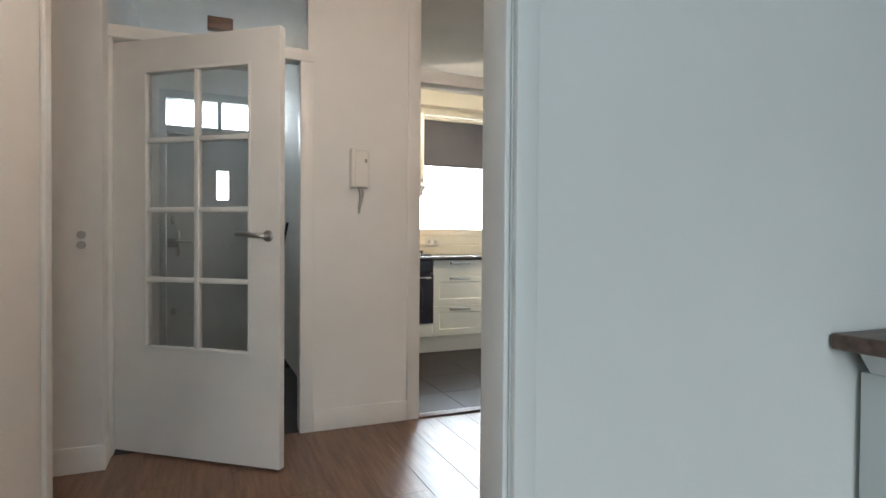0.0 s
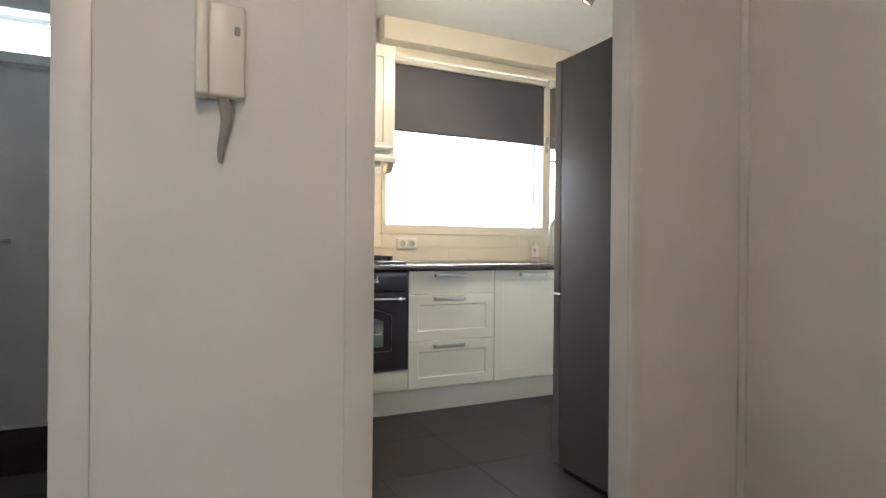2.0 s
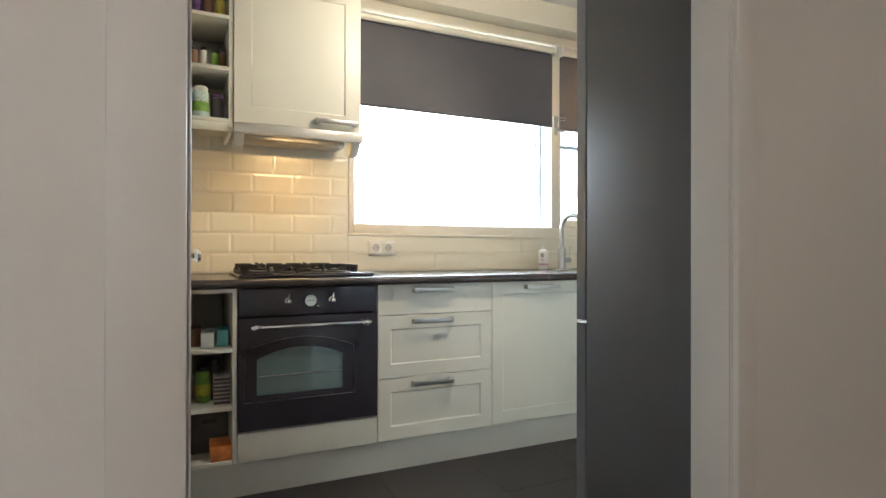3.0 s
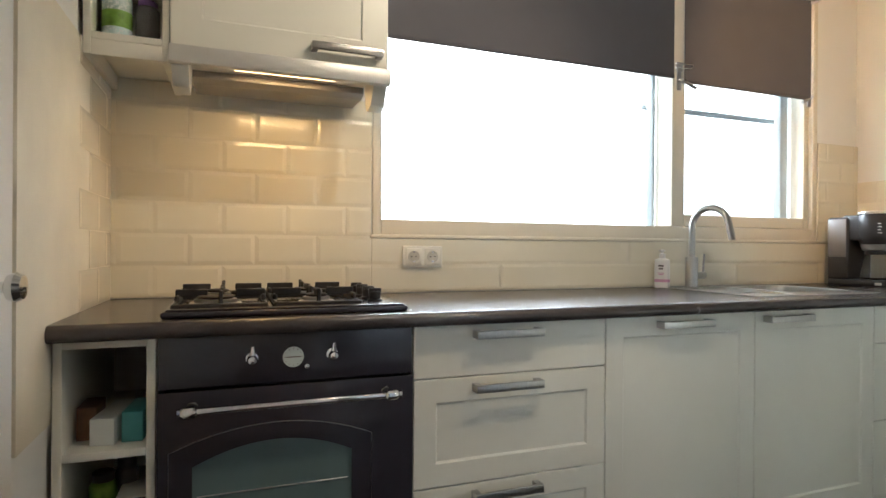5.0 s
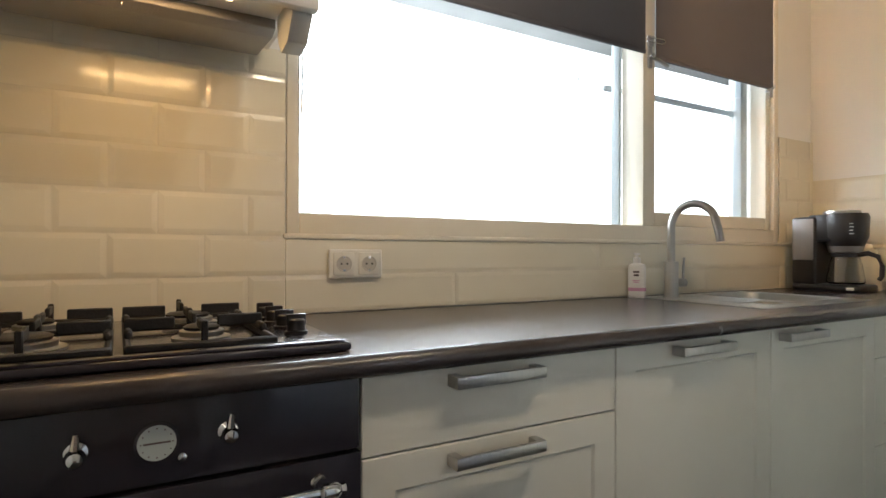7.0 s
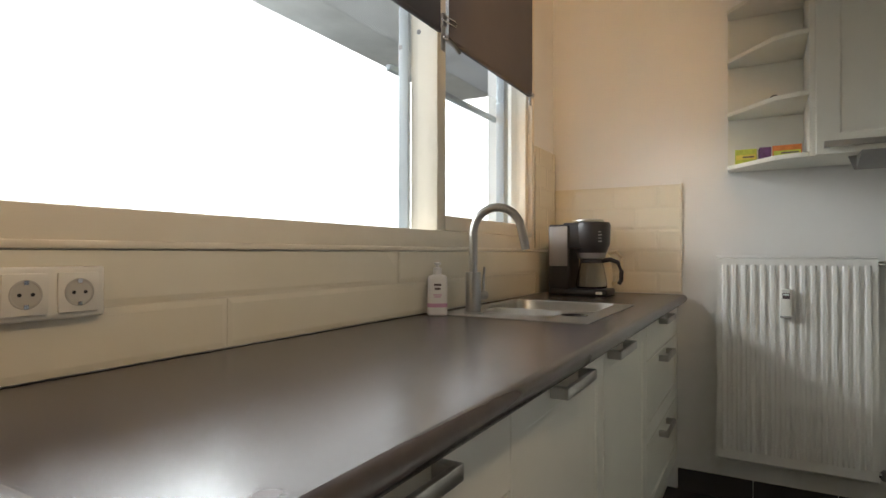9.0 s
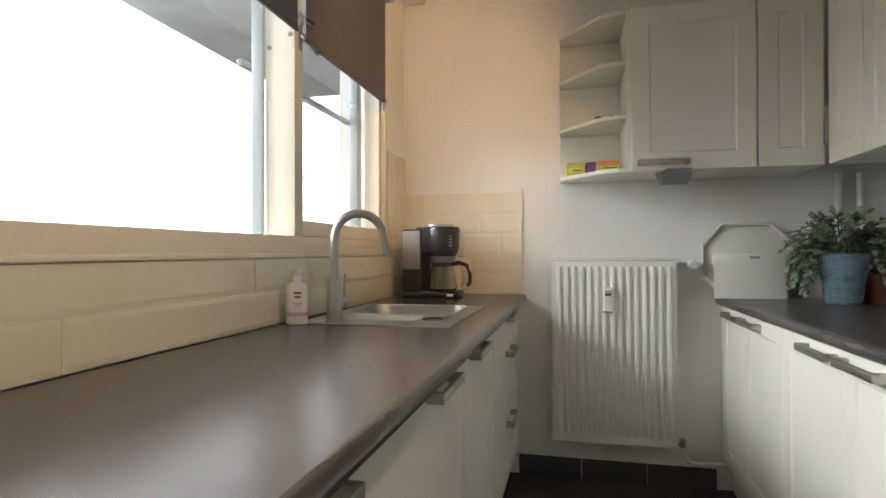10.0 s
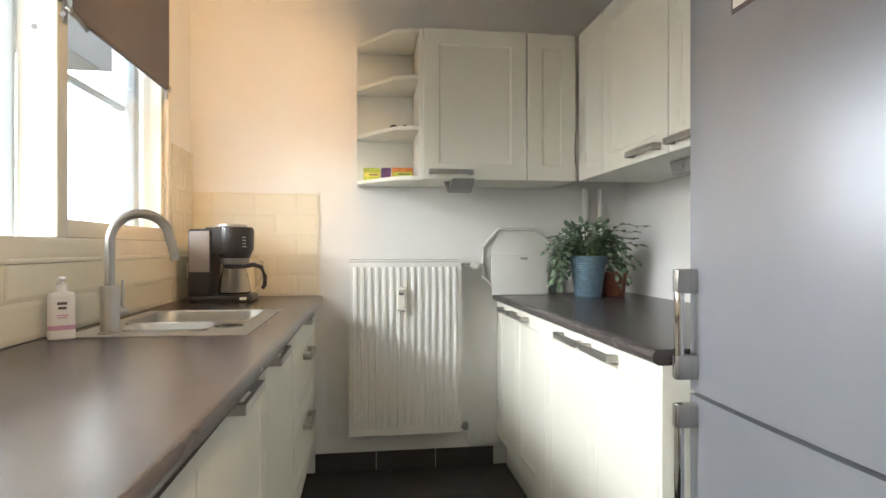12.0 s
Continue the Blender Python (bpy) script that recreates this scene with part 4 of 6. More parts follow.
# under-cabinet lamps
for at, turn in (((XE + 0.10, -1.30, ZU0 - 0.001), 90), ((2.36, -1.97, ZU0 - 0.001), 180)):
    l = thing("cabinet_lamp", "triangular steel lamp under the wall cabinet", "cabinet lamp", group="under-cabinet lamps", at=at, turn=turn)
    part("case", extrude_outline([(-0.075, 0.0), (0.075, 0.0), (0.055, -0.052), (-0.055, -0.052)], 0.02, "y", bevel=0.002), M_MESHGREY, l)
    part("housing", extrude_outline([(0.0, 0.0), (0.13, 0.0), (0.0, -0.05)], 0.10, "x"), M_MESHGREY, l).location = (-0.05, 0.02, 0)
    part("lens", lathe([(0.020, 0), (0.018, -0.004), (0.003, -0.005)], 20, (0, -0.002, -0.03), m=pose(0, 0, 0, 90)), M_MESHGREY, l)

# ---- fridge ----
FX0, FX1, FY0, FY1 = 1.112, 1.730, -2.25, -1.608
FT = 1.875
fg = thing("fridge_freezer", "silver-grey fridge-freezer with long steel handles", "fridge")
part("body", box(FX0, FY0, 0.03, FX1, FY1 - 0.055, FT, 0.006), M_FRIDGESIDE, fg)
part("foot_strip", box(FX0 + 0.02, FY0 + 0.05, 0.0, FX1 - 0.02, FY1 - 0.07, 0.031), M_PLASTIC, fg)
for z0, z1 in ((0.035, 0.806), (0.816, FT)):
    bm = bmesh.new()
    n = 14
    pts = [(FX0, FY1 - 0.052)] + [(FX0 + (FX1 - FX0) * i / n, FY1 - 0.007 + 0.007 * (1 - (2 * i / n - 1) ** 2) - (0.004 if i in (0, n) else 0)) for i in range(n + 1)] + [(FX1, FY1 - 0.052)]
    d = part("door", extrude_outline(pts, z1 - z0, "z"), M_FRIDGE, fg, "slightly bowed silver door")
    d.location = (0, 0, z0)
    up = z0 > 0.5
    ha, hb_ = (0.03, 0.285) if up else (0.47, 0.755)
    hx = FX1 - 0.026
    hn = part("handle", rod((hx, FY1 + 0.033, ha), (hx, FY1 + 0.033, hb_), 0.0115, bevel=0.002), M_CHROME, d, "round brushed steel handle bar")
    for zz in (ha + 0.028, hb_ - 0.028):
        part("mount", box(hx - 0.013, FY1 - 0.018, zz - 0.028, hx + 0.013, FY1 + 0.044, zz + 0.028, 0.005, 3), M_STEELV, hn)
st = thing("fridge_magnet", "small black and white sign on the fridge door", "fridge magnet", at=(1.512, FY1 - 0.001, 1.667))
part("plate", box(-0.05, 0.0, -0.035, 0.05, 0.004, 0.05, 0.003), M_INK, st)
part("inset", box(-0.042, 0.003, -0.026, 0.042, 0.0055, 0.044, 0.001), M_SOCKET, st)

# ---- small things in the kitchen ----
M_CREAMPLASTIC = material("cream_plastic", (0.74, 0.66, 0.48), 0.3, vary=0.03)
cm = thing("coffee_maker", "black filter coffee maker with glass jug", "coffee maker", at=(3.165, -0.045, WT))
part("base", box(-0.085, -0.305, 0.0, 0.085, -0.035, 0.032, 0.012, 3), M_PLASTIC, cm)
part("water_tank", box(-0.085, -0.135, 0.028, 0.085, -0.035, 0.325, 0.012, 3), M_PLASTIC, cm)
part("tank_window", box(-0.0885, -0.128, 0.135, -0.0840, -0.042, 0.316, 0.003, 2), material("smoked_grey", (0.22, 0.20, 0.19), 0.3), cm, "smoky grey water gauge")
part("brew_head", lathe([(0.052, 0.185), (0.066, 0.195), (0.083, 0.235), (0.086, 0.32), (0.080, 0.335), (0.02, 0.338)], 28, (0, -0.215, 0)), M_PLASTIC, cm)
part("head_bridge", box(-0.075, -0.215, 0.215, 0.075, -0.10, 0.333, 0.010), M_PLASTIC, cm)
part("lid", lathe([(0.07, 0.338), (0.068, 0.347), (0.03, 0.352), (0.004, 0.353)], 28, (0, -0.20, 0)), M_STEEL, cm, "brushed steel lid plate")
part("head_band", lathe([(0.050, 0.165), (0.060, 0.170), (0.067, 0.195), (0.055, 0.20)], 28, (0, -0.215, 0)), M_MESHGREY, cm, "grey band under the filter holder")
jug = part("jug", lathe([(0.066, 0.034), (0.071, 0.042), (0.070, 0.055), (0.058, 0.12), (0.048, 0.155), (0.0465, 0.155), (0.0565, 0.12), (0.0685, 0.055), (0.0695, 0.042), (0.064, 0.037)], 32, (0, -0.215, 0)), M_GLASS, cm, "clear glass coffee jug")
part("jug_collar", lathe([(0.049, 0.148), (0.051, 0.152), (0.051, 0.165), (0.046, 0.168)], 28, (0, -0.215, 0)), M_PLASTIC, jug)
part("jug_handle", tube([(0, -0.26, 0.158), (0, -0.30, 0.165), (0, -0.335, 0.152), (0, -0.350, 0.110), (0, -0.348, 0.07), (0, -0.338, 0.055)], lambda u: 0.011 - 0.002 * u, 10), M_PLASTIC, jug)
part("button", box(-0.0865, -0.285, 0.010, -0.0845, -0.255, 0.022, 0.001), M_SOCKET, cm)
for k in range(4):
    part("print_bar", box(-0.088, -0.284 + 0.003 * (k % 2), 0.245 + k * 0.014, -0.0852, -0.268, 0.249 + k * 0.014), M_MESHGREY, cm, smooth=False)
kt = thing("kettle", "cream plastic kettle behind the coffee maker", "kettle", at=(3.330, -0.255, WT))
part("body", lathe([(0.066, 0), (0.070, 0.008), (0.068, 0.03), (0.056, 0.15), (0.050, 0.19), (0.030, 0.205), (0.006, 0.21)], 28), M_CREAMPLASTIC, kt)
part("handle", tube([(-0.01, -0.045, 0.195), (-0.01, -0.085, 0.20), (-0.012, -0.108, 0.17), (-0.012, -0.104, 0.10), (-0.01, -0.085, 0.055), (-0.01, -0.062, 0.045)], 0.010, 10), M_CREAMPLASTIC, kt)
sw = thing("corner_socket", "white wall socket with a plug in the corner", "wall socket", at=(3.335, -0.0085, 1.045))
part("plate", box(-0.04, -0.010, -0.04, 0.04, 0, 0.04, 0.006, 3), M_SOCKET, sw)
part("plug", box(-0.02, -0.045, -0.02, 0.02, -0.009, 0.02, 0.010, 3), M_SOCKET, sw)
part("cord", tube([(0.145, -0.05, 0.13), (0.115, -0.04, 0.09), (0.075, -0.02, 0.04), (0.04, -0.03, 0.02)], 0.0035, 8), M_PLASTIC, cm)

def carton(x, y, z, sx, sy, sz, turn, mat, label, name="tea_box", group="", band=None):
    c = thing(name, label, "box", group=group, at=(x, y, z), turn=turn)
    part("carton", box(-sx / 2, -sy / 2, 0, sx / 2, sy / 2, sz, 0.0015), mat, c)
    if band:
        part("printed_band", box(-sx / 2 - 0.0006, -sy / 2 + 0.004, sz * 0.28, sx / 2 - 0.004, sy / 2 - 0.004, sz * 0.62), band, c, smooth=False)
        part("print_bar", box(-sx / 2 - 0.0012, -sy / 2 + 0.010, sz * 0.40, sx / 2 - 0.008, sy / 2 - 0.03, sz * 0.50), M_INK, c, smooth=False)
    return c
M_LIME = material("lime_card", (0.52, 0.58, 0.08), 0.5, vary=0.12, vary_scale=40)
M_YEL = material("yellow_card", (0.75, 0.62, 0.12), 0.5, vary=0.1, vary_scale=40)
M_ORANGE = material("orange_card", (0.70, 0.22, 0.05), 0.5, vary=0.12, vary_scale=30)
M_VIOLET = material("violet_card", (0.16, 0.07, 0.22), 0.5, vary=0.2, vary_scale=30)
carton(3.33, -0.885, 1.4865, 0.075, 0.082, 0.062, 0, M_LIME, "lime green tea box on the open shelf", group="tea boxes", band=M_YEL)
carton(3.30, -0.955, 1.4865, 0.075, 0.042, 0.060, 4, M_VIOLET, "dark violet tea box on the open shelf", group="tea boxes")
carton(3.27, -1.035, 1.4865, 0.075, 0.102, 0.058, -3, M_ORANGE, "orange and green tea box on the open shelf", group="tea boxes", band=M_LIME)
sg = thing("sunglasses", "folded dark sunglasses lying on the shelf", "sunglasses", at=(3.26, -1.02, 1.7185))
for dy in (-0.028, 0.028):
    part("lens", lathe([(0.022, -0.002), (0.024, 0.0), (0.022, 0.002)], 18, (0, dy, 0.016), m=pose(0, 0, 0, 0, 80)), M_PLASTIC, sg)
part("bridge", tube([(0, -0.01, 0.02), (-0.002, 0, 0.024), (0, 0.01, 0.02)], 0.002, 6), M_PLASTIC, sg)
part("temple", tube([(0.0, 0.05, 0.02), (0.012, 0.0, 0.008), (0.014, -0.05, 0.005)], 0.002, 6), M_PLASTIC, sg)
for dy in (-0.028, 0.028):
    part("rest", rod((0, dy, 0.0), (0, dy, 0.006), 0.003, seg=8), M_PLASTIC, sg)

# octagonal tray, chopping board, plant
ZW = WT + 0.0005
M_BOARD = material("white_board", (0.76, 0.75, 0.70), 0.4, vary=0.03)
ty = thing("octagonal_tray", "large white octagonal tray leaning against the wall", "tray", at=(KX - 0.052, -1.645, WT), turn=0)
ty.matrix_basis = pose(KX - 0.052, -1.655, WT + 0.001, 0, 6, 0)
oc = [(-0.105, 0.0), (0.105, 0.0), (0.195, 0.09), (0.195, 0.245), (0.105, 0.345), (-0.105, 0.345), (-0.195, 0.245), (-0.195, 0.09)]
part("dish", extrude_outline(oc, 0.008, "x", bevel=0.002), M_BOARD, ty)
part("rim", tube([(-0.010, y * 0.985, 0.008 + z * 0.965) for y, z in oc], 0.009, 8, closed=True), M_BOARD, ty)
cb = thing("chopping_board", "white chopping board leaning upright on worktop", "chopping board")
cb.matrix_basis = pose(KX - 0.118, -1.648, WT + 0.001, 0, 9, 0)
part("board", box(0.0, -0.150, 0, 0.010, 0.150, 0.205, 0.004), M_BOARD, cb)
# nothing is cut: a thin plate carries the slot's shade as its colour
part("grip_slot", box(-0.0008, -0.045, 0.182, 0.002, -0.005, 0.195, 0.002), material("slot_shade", (0.35, 0.34, 0.32), 0.6), cb)
M_POT = material("blue_ribbed_ceramic", (0.10, 0.165, 0.22), 0.55, bump=0.5, bump_scale=120, vary=0.2, vary_scale=30, second=(0.25, 0.33, 0.37), second_amount=0.5)
M_TERRA = material("brown_terracotta", (0.20, 0.065, 0.04), 0.45, vary=0.2, vary_scale=10)
M_SOIL = material("potting_soil", (0.03, 0.022, 0.017), 0.95, bump=0.8, bump_scale=80)
M_LEAF = material("fern_leaf", (0.17, 0.25, 0.165), 0.5, vary=0.3, vary_scale=25, second=(0.27, 0.34, 0.17), second_amount=0.5)
M_STEM = material("leaf_stem", (0.10, 0.13, 0.05), 0.6)
POT = (3.14, -1.945)
prof = [(0.060, 0.0), (0.062, 0.004)]
for i in range(22):
    z = 0.008 + 0.0088 * i
    rr = 0.063 + 0.026 * (z / 0.2)
    prof += [(rr, z), (rr + 0.0028, z + 0.0030), (rr, z + 0.0066)]
prof += [(0.090, 0.203), (0.084, 0.204), (0.080, 0.185), (0.004, 0.183)]
pt = thing("potted_plant", "green fern-like houseplant in blue ribbed pot", "potted plant", at=(*POT, ZW))
part("pot", lathe(prof, 40), M_POT, pt)
part("soil", lathe([(0.081, 0.178), (0.081, 0.186), (0.02, 0.192), (0.004, 0.193)], 24), M_SOIL, pt)
rng = random.Random(11)
stems, leaves = bmesh.new(), bmesh.new()
def leaflet(bm, p, d, side, size):
    d = d.normalized()
    n = d.cross(side)
    if n.length < 1e-3:
        n = Vector((0, 0, 1))
    n.normalize()
    s = n.cross(d).normalized()
    pts = [(0, 0, 0), (0.30, 0.34, 0.05), (0.48, 0.26, 0.07), (0.62, 0.40, 0.04), (0.8, 0.22, 0.02), (1.0, 0.0, -0.10), (0.8, -0.22, 0.02), (0.62, -0.40, 0.04), (0.48, -0.26, 0.07), (0.30, -0.34, 0.05)]
    vs = [bm.verts.new(p + d * (u * size) + s * (v * size) + n * (w * size)) for u, v, w in pts]
    c = bm.verts.new(p + d * (0.55 * size) - n * (0.04 * size))
    for i in range(len(vs)):
        bm.faces.new((c, vs[i], vs[(i + 1) % len(vs)]))
for k in range(90):
    a = rng.uniform(0, 2 * math.pi)
    long_one = k < 9
    if k >= 3 and k % 5:
        a = radians(90 if k % 2 else -90) + rng.gauss(0, 0.5)
    reach = rng.uniform(0.10, 0.17) if not long_one else rng.uniform(0.17, 0.24)
    up0 = rng.uniform(0.05, 0.15)
    drop = rng.uniform(0.0, 0.20) if not long_one else rng.uniform(-0.06, 0.20)
    if k < 3:
        a, reach, drop, up0 = radians(-95) - 0.25 * k, 0.19 + 0.02 * k, 0.0, 0.11 + 0.03 * k
    if math.cos(a - radians(160)) > 0.55:
        drop, reach = -0.04, reach * 0.6
    p0 = Vector((0.05 * math.cos(a) * rng.random(), 0.05 * math.sin(a) * rng.random(), 0.188))
    pts = []
    for i in range(8):
        u = i / 7
        q = p0 + Vector((math.cos(a) * reach * u, math.sin(a) * reach * u, up0 * math.sin(min(1, u * 1.25) * math.pi * 0.62) - drop * u * u))
        q.x = min(q.x, KX - 0.03 - POT[0]); q.y = max(q.y, YK + 0.03 - POT[1])
        pts.append(q)
    tube(pts, lambda u: 0.0022 - 0.0012 * u, 5, bm=stems)
    for i in range(1, 8):
        d = (pts[i] - pts[i - 1])
        for s in (-1, 1):
            side = Vector((-math.sin(a), math.cos(a), 0.2 * rng.uniform(-1, 1))) * s
            dd = side * 0.8 + d.normalized() * 0.7 + Vector((0, 0, rng.uniform(-0.35, 0.25)))
            leaflet(leaves, pts[i], dd, Vector((0, 0, 1)).cross(dd) + Vector((rng.uniform(-.3, .3), rng.uniform(-.3, .3), rng.uniform(-.3, .3))), rng.uniform(0.018, 0.036))
    leaflet(leaves, pts[-1], pts[-1] - pts[-2], Vector((1, 0.3, 0)), 0.04)
part("stem", stems, M_STEM, pt, kind="stuff")
part("foliage", leaves, M_LEAF, pt)
tp2 = thing("flower_pot", "small brown glazed pot behind the plant", "flower pot", at=(3.18, -2.09, ZW))
part("pot", lathe([(0.055, 0), (0.058, 0.004), (0.072, 0.10), (0.074, 0.12), (0.068, 0.12), (0.062, 0.10), (0.004, 0.098)], 28), M_TERRA, tp2)

# things in the open shelves beside the oven and hood
M_TEAL = material("teal_card", (0.12, 0.42, 0.44), 0.5, vary=0.08, vary_scale=20)
M_WHITECARD = material("white_card", (0.70, 0.72, 0.70), 0.5, vary=0.05)
M_KRAFT = material("brown_card", (0.26, 0.14, 0.08), 0.6, vary=0.15, vary_scale=20)
M_GREYFELT = material("grey_felt", (0.10, 0.095, 0.095), 0.9, bump=0.5, bump_scale=200, vary=0.15)
M_GREENP = material("green_label", (0.20, 0.38, 0.06), 0.45, vary=0.2, vary_scale=30)
carton(0.048, -0.46, 0.6305, 0.040, 0.10, 0.075, 0, M_KRAFT, "small brown carton in the open shelf", name="carton", group="shelf cartons")
carton(0.100, -0.475, 0.6305, 0.050, 0.17, 0.060, -8, M_WHITECARD, "long white carton in the open shelf", name="carton", group="shelf cartons")
carton(0.152, -0.485, 0.6305, 0.044, 0.13, 0.068, -5, M_TEAL, "teal carton in the open shelf", name="carton", group="shelf cartons")
carton(0.140, -0.535, 0.1735, 0.080, 0.12, 0.062, 0, M_ORANGE, "orange carton at the bottom of the shelf", name="carton", group="shelf cartons")
def jar(x, y, z, r, h, mat, lid, label, name="storage_jar", group="", band=None):
    j = thing(name, label, "jar", group=group, at=(x, y, z))
    part("jar", lathe([(r * 0.92, 0), (r, 0.004), (r, h * 0.78), (r * 0.8, h * 0.85), (r * 0.72, h * 0.86)], 20), mat, j)
    part("lid", lathe([(r * 0.78, h * 0.86), (r * 0.8, h * 0.87), (r * 0.8, h * 0.98), (r * 0.7, h)], 20), lid, j)
    if band:
        part("label_band", lathe([(r + 0.0006, h * 0.2), (r + 0.0006, h * 0.5)], 20), band, j)
    return j
jar(0.075, -0.47, 0.3935, 0.030, 0.15, M_GREENP, M_PLASTIC, "green bottle in the open shelf", name="bottle", group="shelf bottles", band=M_LIME)
jar(0.120, -0.44, 0.3935, 0.026, 0.17, M_PLASTIC, M_PLASTIC, "dark bottle in the open shelf", name="bottle", group="shelf bottles")
nk = thing("striped_cloth", "black and white striped cloth roll on shelf", "cloth", at=(0.146, -0.50, 0.3935))
for k in range(7):
    part("stripe", box(-0.032, -0.05, 0.016 * k, 0.032, 0.05, 0.016 * k + 0.0115, 0.002), M_INK, nk)
    part("stripe", box(-0.0325, -0.0505, 0.016 * k + 0.0117, 0.0325, 0.0505, 0.016 * k + 0.0158, 0.0015), M_SOCKET, nk)
bk = thing("felt_basket", "dark grey felt basket with a cut-out grip", "basket", at=(0.101, -0.335, 0.1735))
bm = bmesh.new()
for b in ((-0.074, -0.135, -0.068, 0.135), (0.068, -0.135, 0.074, 0.135), (-0.068, -0.135, 0.068, -0.129), (-0.068, 0.129, 0.068, 0.135)):
    box(b[0], b[1], 0.062, b[2], b[3], 0.165, 0.002, 1, bm=bm)
box(-0.074, -0.135, 0.0, 0.074, 0.135, 0.062, 0.004, bm=bm)
part("shell", bm, M_GREYFELT, bk)
# a black plate on the felt stands for the shaded opening
part("grip_hole", box(-0.028, -0.1362, 0.125, 0.028, -0.1345, 0.143, 0.004), M_PLASTIC, bk)
M_AQUA = material("aqua_print_tin", (0.52, 0.66, 0.64), 0.35, vary=0.25, vary_scale=18, second=(0.75, 0.78, 0.76), second_amount=0.9)
jar(0.068, -0.29, 1.6185, 0.036, 0.145, M_AQUA, M_SOCKET, "aqua and white patterned tin on the wall shelf", group="spice jars", band=M_GREENP)
jar(0.140, -0.29, 1.6185, 0.030, 0.115, M_GREYFELT, M_VIOLET, "dark jar with purple lid on the wall shelf", group="spice jars")
for k, (x, h, m_) in enumerate(((0.040, 0.09, M_KRAFT), (0.082, 0.10, M_SOCKET), (0.128, 0.085, M_GREENP), (0.160, 0.10, M_KRAFT))):
    jar(x, -0.28 + 0.02 * (k % 2), 1.8505, 0.019, h, m_, M_PLASTIC, "small spice jar on the wall shelf", group="spice jars")
for k, x in enumerate((0.05, 0.10, 0.15)):
    jar(x, -0.27, 2.0805, 0.021, 0.11, (M_VIOLET, M_KRAFT, M_YEL)[k], M_INK, "small spice jar on the upper shelf", group="spice jars")

# ceiling spot track
tk = thing("spot_track", "dark track with swivelling chrome ceiling spots", "ceiling spots")
tk.matrix_basis = pose(1.34, -1.34, CEIL, 0, 0, 9)
part("track", box(-0.42, -0.016, -0.030, 0.55, 0.016, 0.0, 0.004), M_PLASTIC, tk)
SPOTS = ((-0.23, 15, 40), (0.23, 40, 25), (0.48, 50, -50))
for x, tip, way in SPOTS:
    m = pose(0, 0, 0, 0, 0, way) @ pose(0, 0, 0, tip)
    hd_ = part("spot", lathe([(0.008, 0.045), (0.018, 0.042), (0.026, 0.020), (0.036, -0.012), (0.040, -0.034), (0.036, -0.034), (0.030, -0.014), (0.004, -0.010)], 20, (x, 0, -0.205), m=m), M_CHROME, tk, "swivelling chrome spot head")
    part("stem", tube([(x, 0, -0.028), (x, 0, -0.11), (x, 0.004, -0.165)], 0.005, 8), M_CHROME, hd_)
    part("yoke", tube([(x - 0.038, 0, -0.205), (x - 0.040, 0, -0.180), (x - 0.02, 0.002, -0.163), (x + 0.02, 0.002, -0.163), (x + 0.040, 0, -0.180), (x + 0.038, 0, -0.205)], 0.0035, 6), M_CHROME, hd_)
    part("bulb", lathe([(0.030, -0.026), (0.022, -0.030), (0.004, -0.031)], 18, (x, 0, -0.205), m=m), M_LAMP, hd_, "glowing warm halogen bulb")
lamp("track_spot_a", "SPOT", (1.11, -1.35, CEIL - 0.27), (1.35, -0.10, 1.9), 26, (1.0, 0.82, 0.60), 0.02, spot=150, blend=0.8)
lamp("track_spot_b", "SPOT", (1.57, -1.27, CEIL - 0.27), (0.62, -0.05, 1.15), 27, (1.0, 0.78, 0.54), 0.015, spot=100, blend=0.7)
lamp("track_spot_c", "SPOT", (1.84, -1.20, CEIL - 0.27), (3.25, 0.0, 1.75), 76, (1.0, 0.58, 0.25), 0.02, spot=70, blend=0.8)

# cupboard door in the kitchen side wall, standing slightly ajar
cdr = thing("door_3", "white flush cupboard door standing slightly ajar", "door", kind="structure", at=(-0.104, -1.695, 0))
cdr.matrix_basis = pose(-0.046, -1.695, 0.0, 0, 0, -1.2)
part("leaf", box(-0.001, 0.0, 0.012, 0.037, 0.855, 2.045, 0.003), M_PAINT, cdr)
kn = part("knob", lathe([(0.022, 0), (0.022, 0.004), (0.009, 0.007), (0.009, 0.020), (0.020, 0.025), (0.024, 0.036), (0.019, 0.045), (0.004, 0.048)], 20, (0.036, 0.765, 1.010), m=pose(0, 0, 0, 0, 90)), M_CHROME, cdr, "round polished metal knob")
hk = thing("key_hanger", "dark curly ironwork hanger on the cupboard door", "key hanger")
hk.matrix_basis = pose(-0.0035, -1.44, 1.36, 0, 0, -1.2)
for k in range(5):
    z = 0.24 - 0.075 * k
    part("scroll", tube([(0.006, 0.03 * math.sin(u * 6.3) * (1 if k % 2 else -1), z + 0.08 * (0.5 - u)) for u in (i / 10 for i in range(11))], 0.008, 6), M_DARKWOOD, hk)
part("ring", tube([(0.010, 0.03 * math.cos(a), -0.14 + 0.03 * math.sin(a)) for a in (2 * math.pi * i / 14 for i in range(14))], 0.005, 6, closed=True), M_DARKWOOD, hk)
part("back_bar", box(-0.001, -0.010, -0.13, 0.006, 0.010, 0.29, 0.002), M_DARKWOOD, hk)

# ---- hall ----
def casing(name, pieces, label, mat=None, at=(0, 0, 0)):
    t = thing(name, label, "door frame", kind="structure", at=at)
    for b in pieces:
        part("casing", box(*b, 0.003), mat or M_PAINT, t)
    return t


